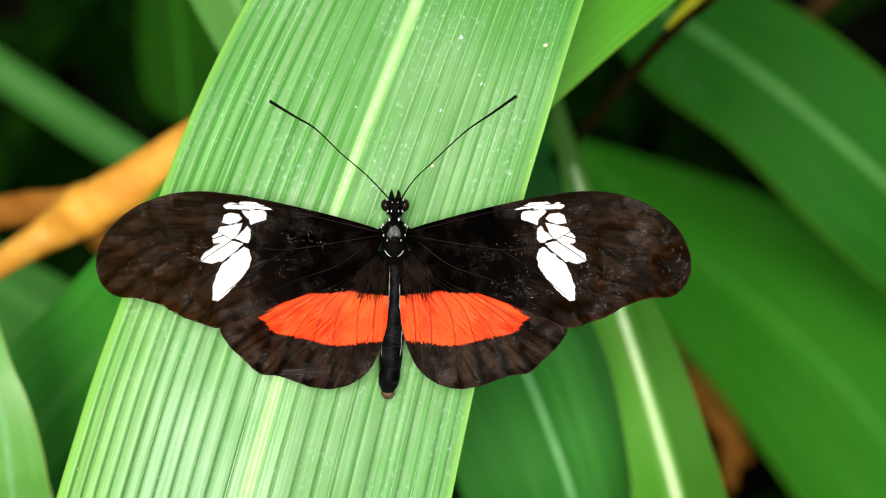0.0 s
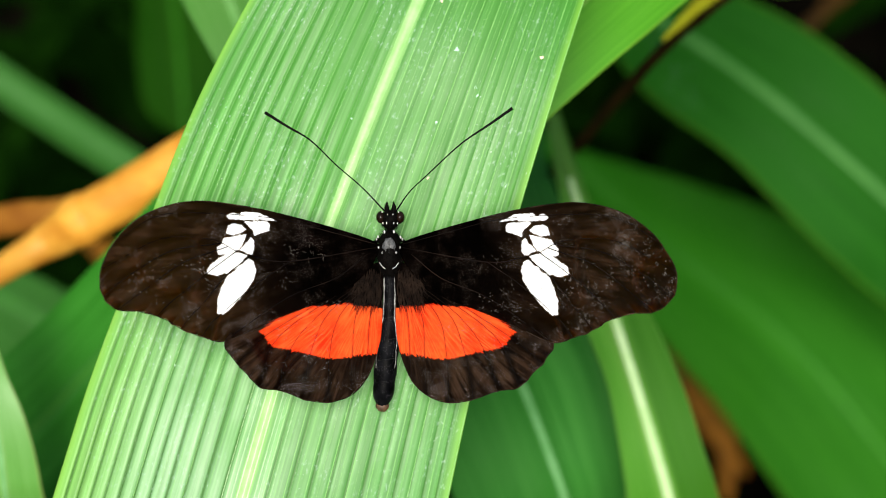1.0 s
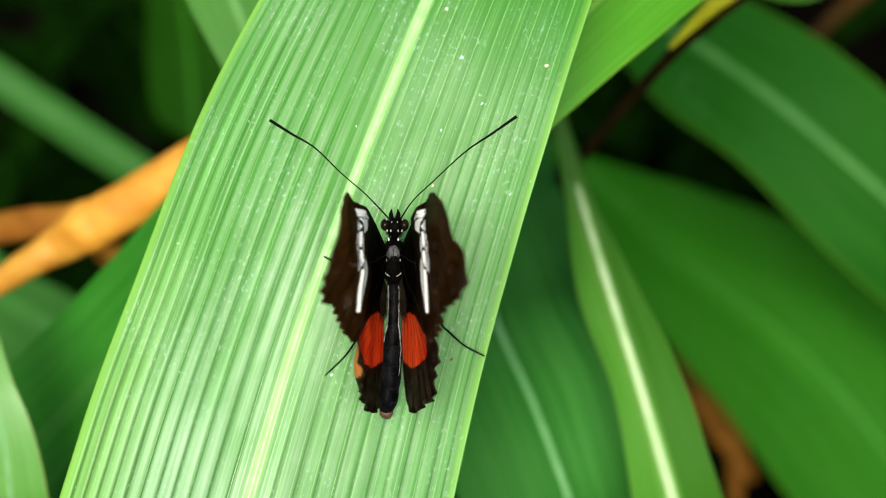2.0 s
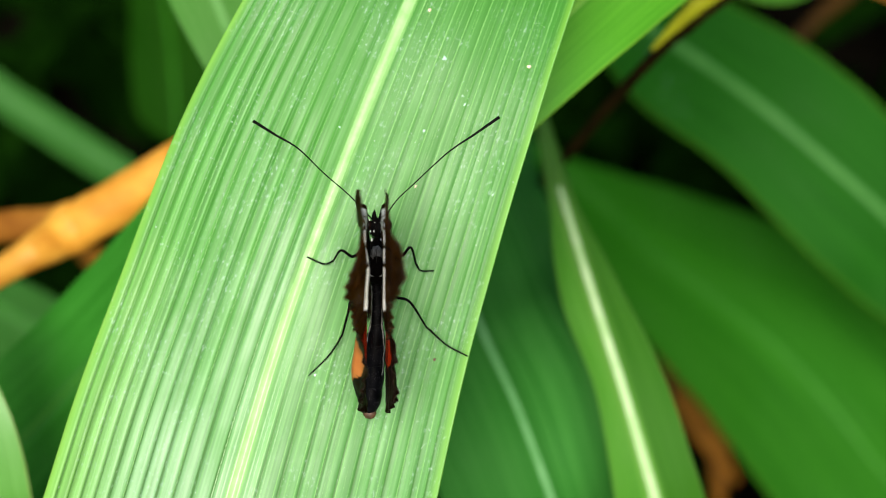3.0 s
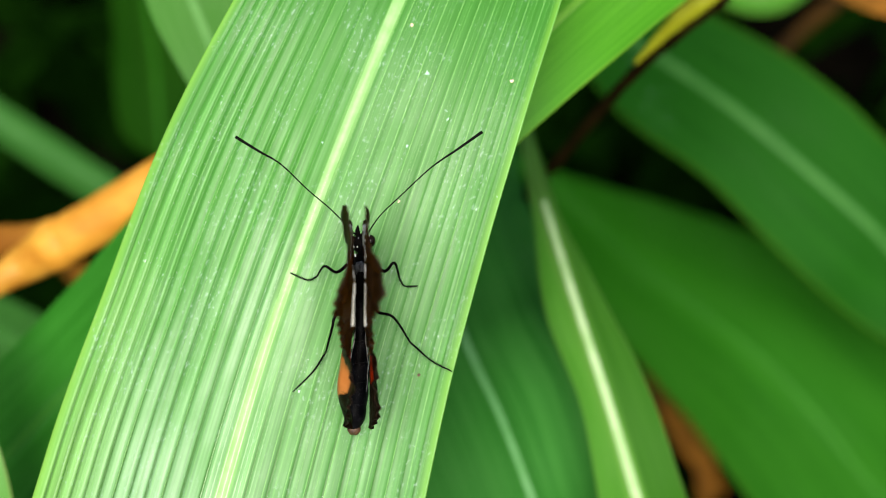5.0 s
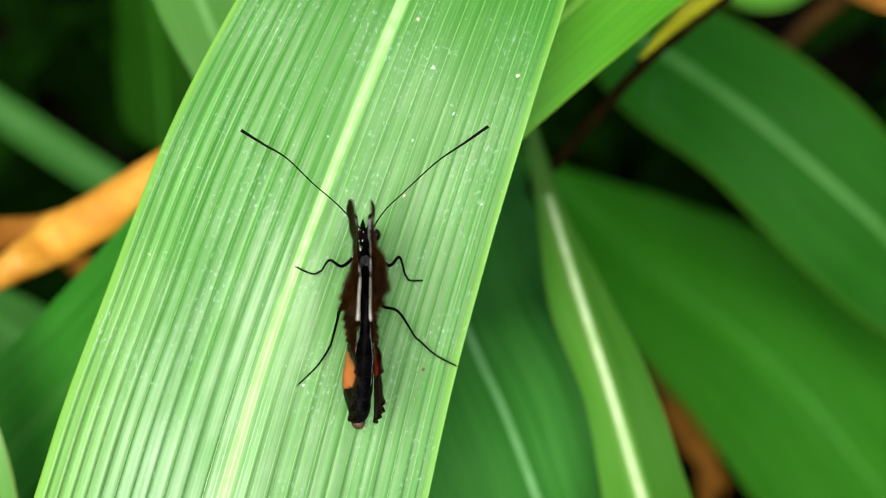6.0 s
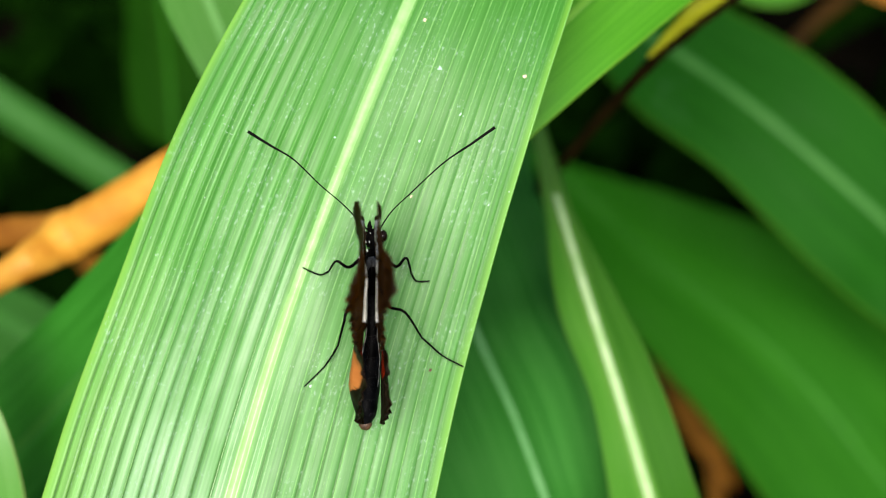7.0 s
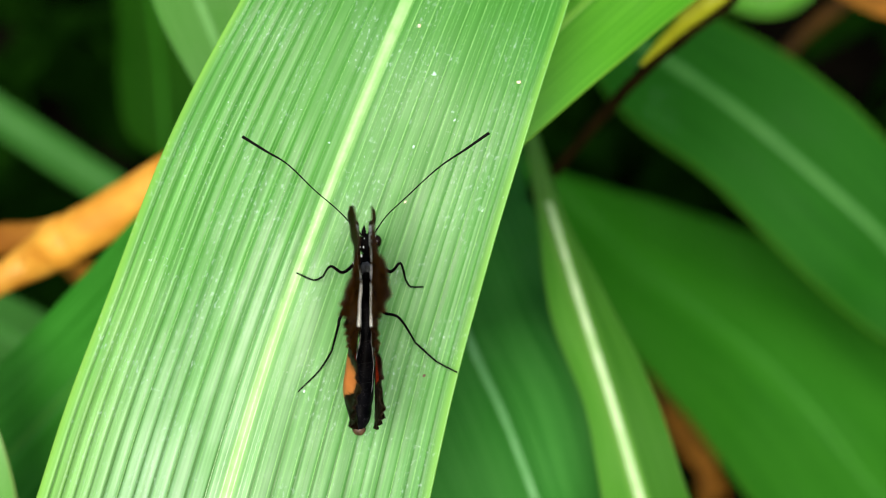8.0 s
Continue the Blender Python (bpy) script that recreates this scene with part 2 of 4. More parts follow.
WHITE_SCALES = simple_material("white_scales", (0.35, 0.35, 0.33), (0.7, 0.7, 0.67), 1500, 0.7)
HAIR = simple_material("brown_wing_hair", (0.003, 0.0018, 0.0012), (0.020, 0.012, 0.008), 700, 0.7, 0.05)
RUBBED = simple_material("rubbed_scales_grey", (0.03, 0.025, 0.021), (0.24, 0.21, 0.18), 1600, 0.7, 0.1)
FRINGE = simple_material("brown_fringe", (0.003, 0.002, 0.0014), (0.050, 0.030, 0.018), 500, 0.7, 0.05)
FLANK_SCALES = simple_material("flank_scales", (0.05, 0.05, 0.047), (0.50, 0.50, 0.47), 2200, 0.7, 0.1)
EYE = simple_material("brown_eye", (0.004, 0.002, 0.0010), (0.014, 0.006, 0.003), 500, 0.2, 0.15)
TIP = simple_material("ochre_tip", (0.035, 0.016, 0.007), (0.14, 0.062, 0.024), 900, 0.6)


def wing_material(name, kind, below=False):
    """Wing scales: black-brown ground, white patches (fore) or a red band (hind), rubbed brown towards the margin."""
    m, tree, shader = material(name, 0.45, 0.1)
    plan = stored_vector(tree, "plan")                    # millimetres on the spread wing
    fine = noise_node(tree, plan, 5.5, 2.0, 0.7)
    dust = noise_node(tree, plan, 9.0, 1.0, 0.5)
    mid = noise_node(tree, plan, 1.0, 4.0, 0.65)
    big = noise_node(tree, plan, 0.16, 4.0, 0.6)
    patchy = noise_node(tree, plan, 0.34, 5.0, 0.7)
    outer, ray, span, vein = stored(tree, "outer"), stored(tree, "ray"), stored(tree, "span"), stored(tree, "vein")
    mark = stored(tree, "mark_under" if below and kind == "hind" else "mark")
    comb = node(tree, "ShaderNodeCombineXYZ")
    join(tree, ray, comb.inputs[0])
    join(tree, span, comb.inputs[1])
    stria = noise_node(tree, stretched(tree, comb.outputs[0], 9.0, 0.25), 1.0, 4.0, 0.7)
    streak = noise_node(tree, stretched(tree, comb.outputs[0], 3.0, 0.12), 1.0, 3.0, 0.6)
    black, brown, tan = (0.0006, 0.0004, 0.0003), (0.0085, 0.0045, 0.0030), (0.036, 0.019, 0.009)
    if below:
        brown, tan = (0.003, 0.0018, 0.0012), (0.012, 0.006, 0.003)
    col = blend(tree, spread(tree, patchy, 0.42, 0.75, 0.0, 0.55), black, brown)
    worn = math_node(tree, "MULTIPLY", outer, spread(tree, big, 0.32, 0.68, 0.15, 1.0))
    worn = math_node(tree, "MULTIPLY", worn, spread(tree, stria, 0.34, 0.64, 0.1, 1.3), True)
    col = blend(tree, worn, col, (0.008, 0.0042, 0.0026) if below else (0.031, 0.0165, 0.0098))
    col = blend(tree, math_node(tree, "MULTIPLY", spread(tree, big, 0.52, 0.72, 0.0, 0.75), math_node(tree, "MULTIPLY", outer, spread(tree, mid, 0.35, 0.7, 0.3, 1.0))), col, tan)
    # black folds between the veins, black along them
    fold = math_node(tree, "COSINE", math_node(tree, "MULTIPLY", ray, 2 * math.pi))
    folds = math_node(tree, "MULTIPLY", spread(tree, fold, 0.35, 0.95, 0.0, 0.9), math_node(tree, "MULTIPLY", outer, spread(tree, streak, 0.35, 0.6)))
    col = blend(tree, folds, col, black)
    col = blend(tree, math_node(tree, "MULTIPLY", spread(tree, vein, 0.10, 0.75, 0.85, 0.0), outer), col, black)
    # dust and rubbed scales, in clusters
    cluster = spread(tree, patchy, 0.50, 0.66)
    grain = math_node(tree, "MULTIPLY", spread(tree, dust, 0.60, 0.66), cluster)
    rubbed = math_node(tree, "MULTIPLY", spread(tree, stria, 0.60, 0.72, 0.0, 0.6), math_node(tree, "MULTIPLY", cluster, spread(tree, fine, 0.45, 0.6)))
    speck = math_node(tree, "MULTIPLY", math_node(tree, "MAXIMUM", grain, rubbed), spread(tree, span, 4.0, 18.0, 0.02 if below else 0.1, 0.1 if below else 0.8))
    col = blend(tree, speck, col, (0.36, 0.31, 0.27))
    ragged = math_node(tree, "ADD", mark, spread(tree, fine, 0.25, 0.75, -0.07, 0.07, False))
    ragged = math_node(tree, "ADD", ragged, spread(tree, mid, 0.25, 0.75, -0.09, 0.09, False))
    if kind == "hind":                                    # the band frays along the rays
        ragged = math_node(tree, "ADD", ragged, spread(tree, stria, 0.25, 0.75, -0.32, 0.32, False))
    inside = spread(tree, ragged, -0.06, 0.06, 1.0, 0.0)
    if kind == "fore":
        paint = (0.90, 0.90, 0.88) if not below else (0.90, 0.80, 0.42)
    else:
        red = blend(tree, spread(tree, big, 0.38, 0.68), (0.66, 0.022, 0.005), (0.84, 0.080, 0.014))
        red = blend(tree, spread(tree, stria, 0.42, 0.66, 0.0, 0.5), red, (0.90, 0.19, 0.04))
        red = blend(tree, spread(tree, patchy, 0.50, 0.70, 0.0, 0.5), red, (0.58, 0.020, 0.008))
        paint = blend(tree, spread(tree, vein, 0.03, 0.22, 0.35, 0.0), red, (0.30, 0.012, 0.006))
        if below:
            paint = blend(tree, spread(tree, big, 0.3, 0.7), (0.40, 0.12, 0.025), (0.62, 0.24, 0.060))
    col = blend(tree, inside, col, paint)
    join(tree, col, shader.inputs["Base Color"])
    sheen = math_node(tree, "MULTIPLY", outer, spread(tree, mid, 0.3, 0.7, 0.0, 0.03))
    if kind == "hind":
        sheen = math_node(tree, "MAXIMUM", sheen, math_node(tree, "MULTIPLY", inside, spread(tree, stria, 0.3, 0.7, 0.0, 0.05)))
    join(tree, math_node(tree, "ADD", sheen, 0.002), shader.inputs["Specular IOR Level"])
    glow = blend(tree, outer, (0.003, 0.0015, 0.001), (0.74, 0.35, 0.07))      # light that passes the membrane
    thin = node(tree, "ShaderNodeBsdfTranslucent")
    join(tree, blend(tree, inside, glow, (0.98, 0.94, 0.70) if kind == "fore" else (0.94, 0.09, 0.025)), thin.inputs["Color"])
    both = node(tree, "ShaderNodeMixShader")
    join(tree, spread(tree, inside, 0.0, 1.0, 0.46 if kind == "fore" else 0.10, 0.25 if kind == "fore" else 0.26), both.inputs[0])
    join(tree, shader.outputs[0], both.inputs[1])
    join(tree, thin.outputs[0], both.inputs[2])
    join(tree, both.outputs[0], tree.nodes["Material Output"].inputs["Surface"])
    h = math_node(tree, "ADD", math_node(tree, "MULTIPLY", stria, 0.5), math_node(tree, "MULTIPLY", math_node(tree, "MULTIPLY", fold, -0.5), outer))
    relief(tree, shader, h, 0.30, 0.00010)
    return m


# ---- mesh helpers ----
def catmull(points, steps):
    p = [Vector(q) for q in points]
    p = [2 * p[0] - p[1], *p, 2 * p[-1] - p[-2]]
    out = []
    for i in range(len(p) - 3):
        a, b, c, d = p[i:i + 4]
        for j in range(steps):
            t = j / steps
            out.append(0.5 * (2 * b + (c - a) * t + (2 * a - 5 * b + 4 * c - d) * t * t + (3 * b - a - 3 * c + d) * t ** 3))
    out.append(p[-2])
    return out


def loop_catmull(points, steps):
    p = [np.array(q, float) for q in points]
    n, out = len(p), []
    for i in range(n):
        a, b, c, d = p[i - 1], p[i], p[(i + 1) % n], p[(i + 2) % n]
        for j in range(steps):
            t = j / steps
            out.append(0.5 * (2 * b + (c - a) * t + (2 * a - 5 * b + 4 * c - d) * t * t + (3 * b - a - 3 * c + d) * t ** 3))
    return np.array(out)


def mesh_of(name, verts, faces, smooth=True):
    me = bpy.data.meshes.new(name)
    me.from_pydata([tuple(v) for v in verts], [], faces)
    if smooth:
        me.polygons.foreach_set("use_smooth", [True] * len(me.polygons))
    me.update()
    return me


def part(name, me, mat, parent=None, label=""):
    ob = new(name, me)
    if mat and not me.materials:
        me.materials.append(mat)
    if parent:
        ob.parent = parent
    return tagged(ob, label)


def tube_mesh(name, points, radii, sides=8, steps=6, flat=1.0, lumps=0.0):
    """A round, tapering limb along control points in mm; flat squashes it towards z."""
    line = catmull(points, steps)
    rad = [v.x for v in catmull([(r, 0, 0) for r in radii], steps)]
    verts, faces = [], []
    for i, c in enumerate(line):
        t = (line[min(i + 1, len(line) - 1)] - line[max(i - 1, 0)]).normalized()
        s = t.cross(Vector((0, 0, 1)))
        s = s.normalized() if s.length > 1e-6 else Vector((1, 0, 0))
        n = s.cross(t)
        for j in range(sides):
            a = 2 * math.pi * j / sides
            r = rad[i] * (1 + lumps * noise.noise(Vector((i * 0.31, math.cos(a) * 1.3, math.sin(a) * 1.3 + len(points)))))
            verts.append((c + s * (math.cos(a) * r) + n * (math.sin(a) * r * flat)) * MM)
    for i in range(len(line) - 1):
        for j in range(sides):
            k = (j + 1) % sides
            faces.append((i * sides + j, (i + 1) * sides + j, (i + 1) * sides + k, i * sides + k))
    faces.append(tuple(range(sides)))
    faces.append(tuple(range((len(line) - 1) * sides, len(line) * sides))[::-1])
    return mesh_of(name, verts, faces)


def ball_mesh(name, centre, size, rings=12, sides=16, bumps=0.0):
    """A rounded body of three half-axes in mm."""
    verts, faces = [], []
    for i in range(rings + 1):
        lat = math.pi * i / rings
        for j in range(sides):
            a = 2 * math.pi * j / sides
            d = Vector((math.sin(lat) * math.cos(a), math.cos(lat), math.sin(lat) * math.sin(a)))
            f = 1 + bumps * noise.noise(d * 3.1)
            verts.append((Vector(centre) + Vector((d.x * size[0], d.y * size[1], d.z * size[2])) * f) * MM)
    for i in range(rings):
        for j in range(sides):
            k = (j + 1) % sides
            faces.append((i * sides + j, i * sides + k, (i + 1) * sides + k, (i + 1) * sides + j))
    return mesh_of(name, verts, faces)


class Blade:
    """A long leaf along a spine (mm, in the broad leaf's frame, w behind it negative), with half-widths either side."""

    def __init__(self, spine, left, right, turn=0.0, droop=0.0, fold=0.0, ribs=10, pleat=0.0, seed=0, wave=0.0, rows=14, curl=0.0, core=None):
        self.rows, self.curl = rows, curl
        self.line = catmull(spine, self.rows)
        self.left = [v.x for v in catmull([(x, 0, 0) for x in left], self.rows)]
        self.right = [v.x for v in catmull([(x, 0, 0) for x in right], self.rows)]
        self.turn, self.droop, self.fold, self.ribs, self.pleat, self.seed, self.wave = turn, droop, fold, ribs, pleat, seed, wave
        first, last = core if core else (0, len(spine) - 1)
        self.first, self.last = first * rows, last * rows
        self.run = [0.0]
        for p, q in zip(self.line, self.line[1:]):
            self.run.append(self.run[-1] + (q - p).length)

    def part_way(self, i):
        """0 to 1 along the part of the blade between its two inner stations; beyond them it goes on."""
        a, b = self.run[self.first], self.run[self.last]
        return (self.run[i] - a) / (b - a)

    def row(self, f):
        return max(0, min(len(self.line) - 1, round(self.first + f * (self.last - self.first))))

    def frame_at(self, i):
        n = len(self.line) - 1
        t = (self.line[min(i + 1, n)] - self.line[max(i - 1, 0)]).normalized()
        up = Vector((0, 0, 1))
        up = (up - t * up.dot(t)).normalized()
        up.rotate(Matrix.Rotation(radians(self.turn), 3, t))
        return t, t.cross(up), up

    def place(self, i, a):
        """The surface over row i, at a from -1 (left edge) to 1 (right edge)."""
        t, side, up = self.frame_at(i)
        w = self.left[i] if a < 0 else self.right[i]
        x = a * w
        h = self.fold * abs(x) - self.droop * x * x * (1 if a > 0 else 1 + self.curl * (1.1 - min(1.0, max(0.0, self.part_way(i)))))
        if self.pleat:
            amp = self.pleat * max(0.26, 1.15 - 1.1 * max(0.0, self.part_way(i))) * (1.0 if a < 0 else 0.3) * min(1.0, 8 * abs(a)) * min(1.0, (1.02 - abs(a)) * 10)
            c = self.ribs * abs(a) * (0.72 + 0.28 * abs(a)) + 0.06 * noise.noise(Vector((a * 5, self.run[i] * 0.004, self.seed + 9)))
            h += amp * (0.5 - (2 * abs(c - math.floor(c) - 0.5)) ** 4.5) * (1 + 0.5 * noise.noise(Vector((a * 9, self.run[i] * 0.02, self.seed))))
            h -= 0.30 * math.exp(-(x / 0.8) ** 2)
        if self.wave:
            h += self.wave * noise.noise(Vector((a * 1.3, self.run[i] * 0.035, self.seed + 3.3)))
            x += self.wave * 0.3 * abs(a) * noise.noise(Vector((a * 0.6, self.run[i] * 0.10, self.seed + 7.7)))
        return self.line[i] + side * x + up * h

    def mesh(self, name, cells):
        n, verts, faces, mm, frac = len(self.line), [], [], [], []
        for i in range(n):
            for j in range(cells + 1):
                a = -1 + 2 * j / cells
                verts.append(self.place(i, a) * MM)
                mm.append((a * (self.left[i] if a < 0 else self.right[i]), self.run[i]))
                frac.append((a, self.part_way(i) + self.seed * 1.7))
        for i in range(n - 1):
            for j in range(cells):
                k = i * (cells + 1) + j
                faces.append((k, k + 1, k + cells + 2, k + cells + 1))
        me = mesh_of(name, verts, faces)
        for layer, data in (("mm", mm), ("frac", frac)):
            uv = me.uv_layers.new(name=layer)
            flat = [c for loop in me.loops for c in data[loop.vertex_index]]
            uv.data.foreach_set("uv", flat)
        return me


def strip_mesh(name, blade, a, half, rise, first=None, last=None, cells=4, taper=0.3):
    """A raised rib that follows a blade at a, narrowing towards its end."""
    n = len(blade.line) - 1
    i0, i1 = 0 if first is None else blade.row(first), n if last is None else blade.row(last)
    verts, faces = [], []
    for i in range(i0, i1 + 1):
        f = (i - i0) / max(1, i1 - i0)
        _, side, up = blade.frame_at(i)
        w = half * (1 - taper * f) * (1 + 0.15 * noise.noise(Vector((i * 0.2, a * 40, 2.0))))
        c = blade.place(i, a)
        width = blade.left[i] if a < 0 else blade.right[i]
        for j in range(cells + 1):
            u = -1 + 2 * j / cells
            q = blade.place(i, max(-0.999, min(0.999, a + u * w / width))) if abs(a) > 0.001 else c + side * (u * w)
            verts.append((q + up * (rise * (1 - u * u) + (0.03 if abs(u) < 0.9 else -0.05))) * MM)
    for i in range(i1 - i0):
        for j in range(cells):
            k = i * (cells + 1) + j
            faces.append((k, k + 1, k + cells + 2, k + cells + 1))
    return mesh_of(name, verts, faces)


def leaf(name, blade, mat, cells, label, thick=0.22, group="grass leaves"):
    ob = new(name, blade.mesh(name, cells))
    ob.data.materials.append(mat)
    ob.matrix_world = FRAME
    m = ob.modifiers.new("thickness", "SOLIDIFY")
    m.thickness, m.offset = thick * MM, -1.0
    return tagged(ob, label, "leaf", group)


# ---- the ground ----
def build_ground():
    n, verts, faces = 90, [], []
    for i in range(n + 1):
        for j in range(n + 1):
            x, y = (abs(2 * i / n - 1) ** 2.6) * math.copysign(1, i - n / 2) * 30, (abs(2 * j / n - 1) ** 2.6) * math.copysign(1, j - n / 2) * 30
            z = 0.012 * noise.fractal(Vector((x * 14, y * 14, 0.4)), 1.0, 2.0, 4)
            verts.append((x, y, z - 0.006))
    for i in range(n):
        for j in range(n):
            k = i * (n + 1) + j
            faces.append((k, k + n + 1, k + n + 2, k + 1))
    ob = new("ground", mesh_of("ground", verts, faces))
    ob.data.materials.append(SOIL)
    tagged(ob, "soil under the leaves, deep shade put into its near-black colour", "soil", "", "structure")


build_ground()

# ---- the leaves ----
BROAD = Blade([(-46.0, -118.0, -14.0), (-36.5, -78.0, 4.0), (-27.4, -45.6, 5.0), (-22.1, -25.1, 2.0), (-16.7, -6.5, 0.0), (-10.2, 11.6, 0.0),
               (-3.0, 29.7, 0.0), (4.4, 47.5, -5.0), (14.0, 72.0, -18.0), (24.0, 98.0, -42.0), (32.0, 118.0, -74.0)],
              [3.0, 14.0, 21.0, 21.6, 20.6, 20.05, 18.0, 16.7, 13.5, 8.5, 0.6], [3.0, 17.0, 24.6, 23.6, 22.3, 20.7, 18.95, 17.2, 13.5, 8.5, 0.6],
              droop=0.0028, curl=1.2, ribs=12, pleat=0.42, seed=1, wave=0.2, rows=24, core=(2, 7))
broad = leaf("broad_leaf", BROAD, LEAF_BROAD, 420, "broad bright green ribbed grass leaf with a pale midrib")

part("midrib", strip_mesh("midrib", BROAD, 0.0, 0.80, 0.25, taper=-0.25), RIB_BROAD, broad, "pale yellow-green midrib")
for k in range(1, 11):            # fine pale veins on the flatter half, a thinner one between each two
    a = (k - 0.06) / 10
    part("vein", strip_mesh("vein", BROAD, a, 0.085, 0.05, cells=2, taper=0.2), VEIN_BROAD, broad)
    part("vein", strip_mesh("vein", BROAD, a - 0.045 - 0.012 * math.sin(k * 3.1), 0.035, 0.02, cells=2, taper=0.2), VEIN_BROAD, broad)
    part("vein", strip_mesh("vein", BROAD, a - 0.072 + 0.008 * math.sin(k * 5.3), 0.022, 0.02, cells=2, taper=0.2), VEIN_BROAD, broad)
for k in range(2, 10):            # and faint ones along the pleats
    part("vein", strip_mesh("vein", BROAD, -(k + 0.3 * math.sin(k * 4.7)) / 10.5, 0.035, 0.03, cells=2, taper=0.2), VEIN_BROAD, broad)
for a, end, half in ((0.0, 0.62, 0.60), (0.022, 0.5, 0.16), (-0.03, 0.45, 0.14), (0.055, 0.5, 0.07), (0.075, 0.42, 0.05), (0.095, 0.36, 0.07), (-0.06, 0.5, 0.07), (-0.085, 0.42, 0.05), (-0.11, 0.4, 0.07), (0.13, 0.33, 0.05)):
    part("vein", strip_mesh("vein", BROAD, a, half, 0.27 if abs(a) < 0.04 else 0.05, 0.0, end, 2, 0.8), RIB_WHITE, broad)

culm_top = FRAME @ (Vector((-46.0, -118.0, -14.0)) * MM)
culm = new("culm", tube_mesh("culm", [(culm_top.x * 1000 - 14, culm_top.y * 1000 - 6, -12), (culm_top.x * 1000 - 9, culm_top.y * 1000 - 3, 90),
                                      (culm_top.x * 1000 - 3, culm_top.y * 1000, 180), (culm_top.x * 1000, culm_top.y * 1000, culm_top.z * 1000 + 4)], [5.0, 4.5, 4.0, 3.2], 14, 8))
culm.data.materials.append(LEAF_STEM)
tagged(culm, "green cane stem that bears the broad leaf", "stem")

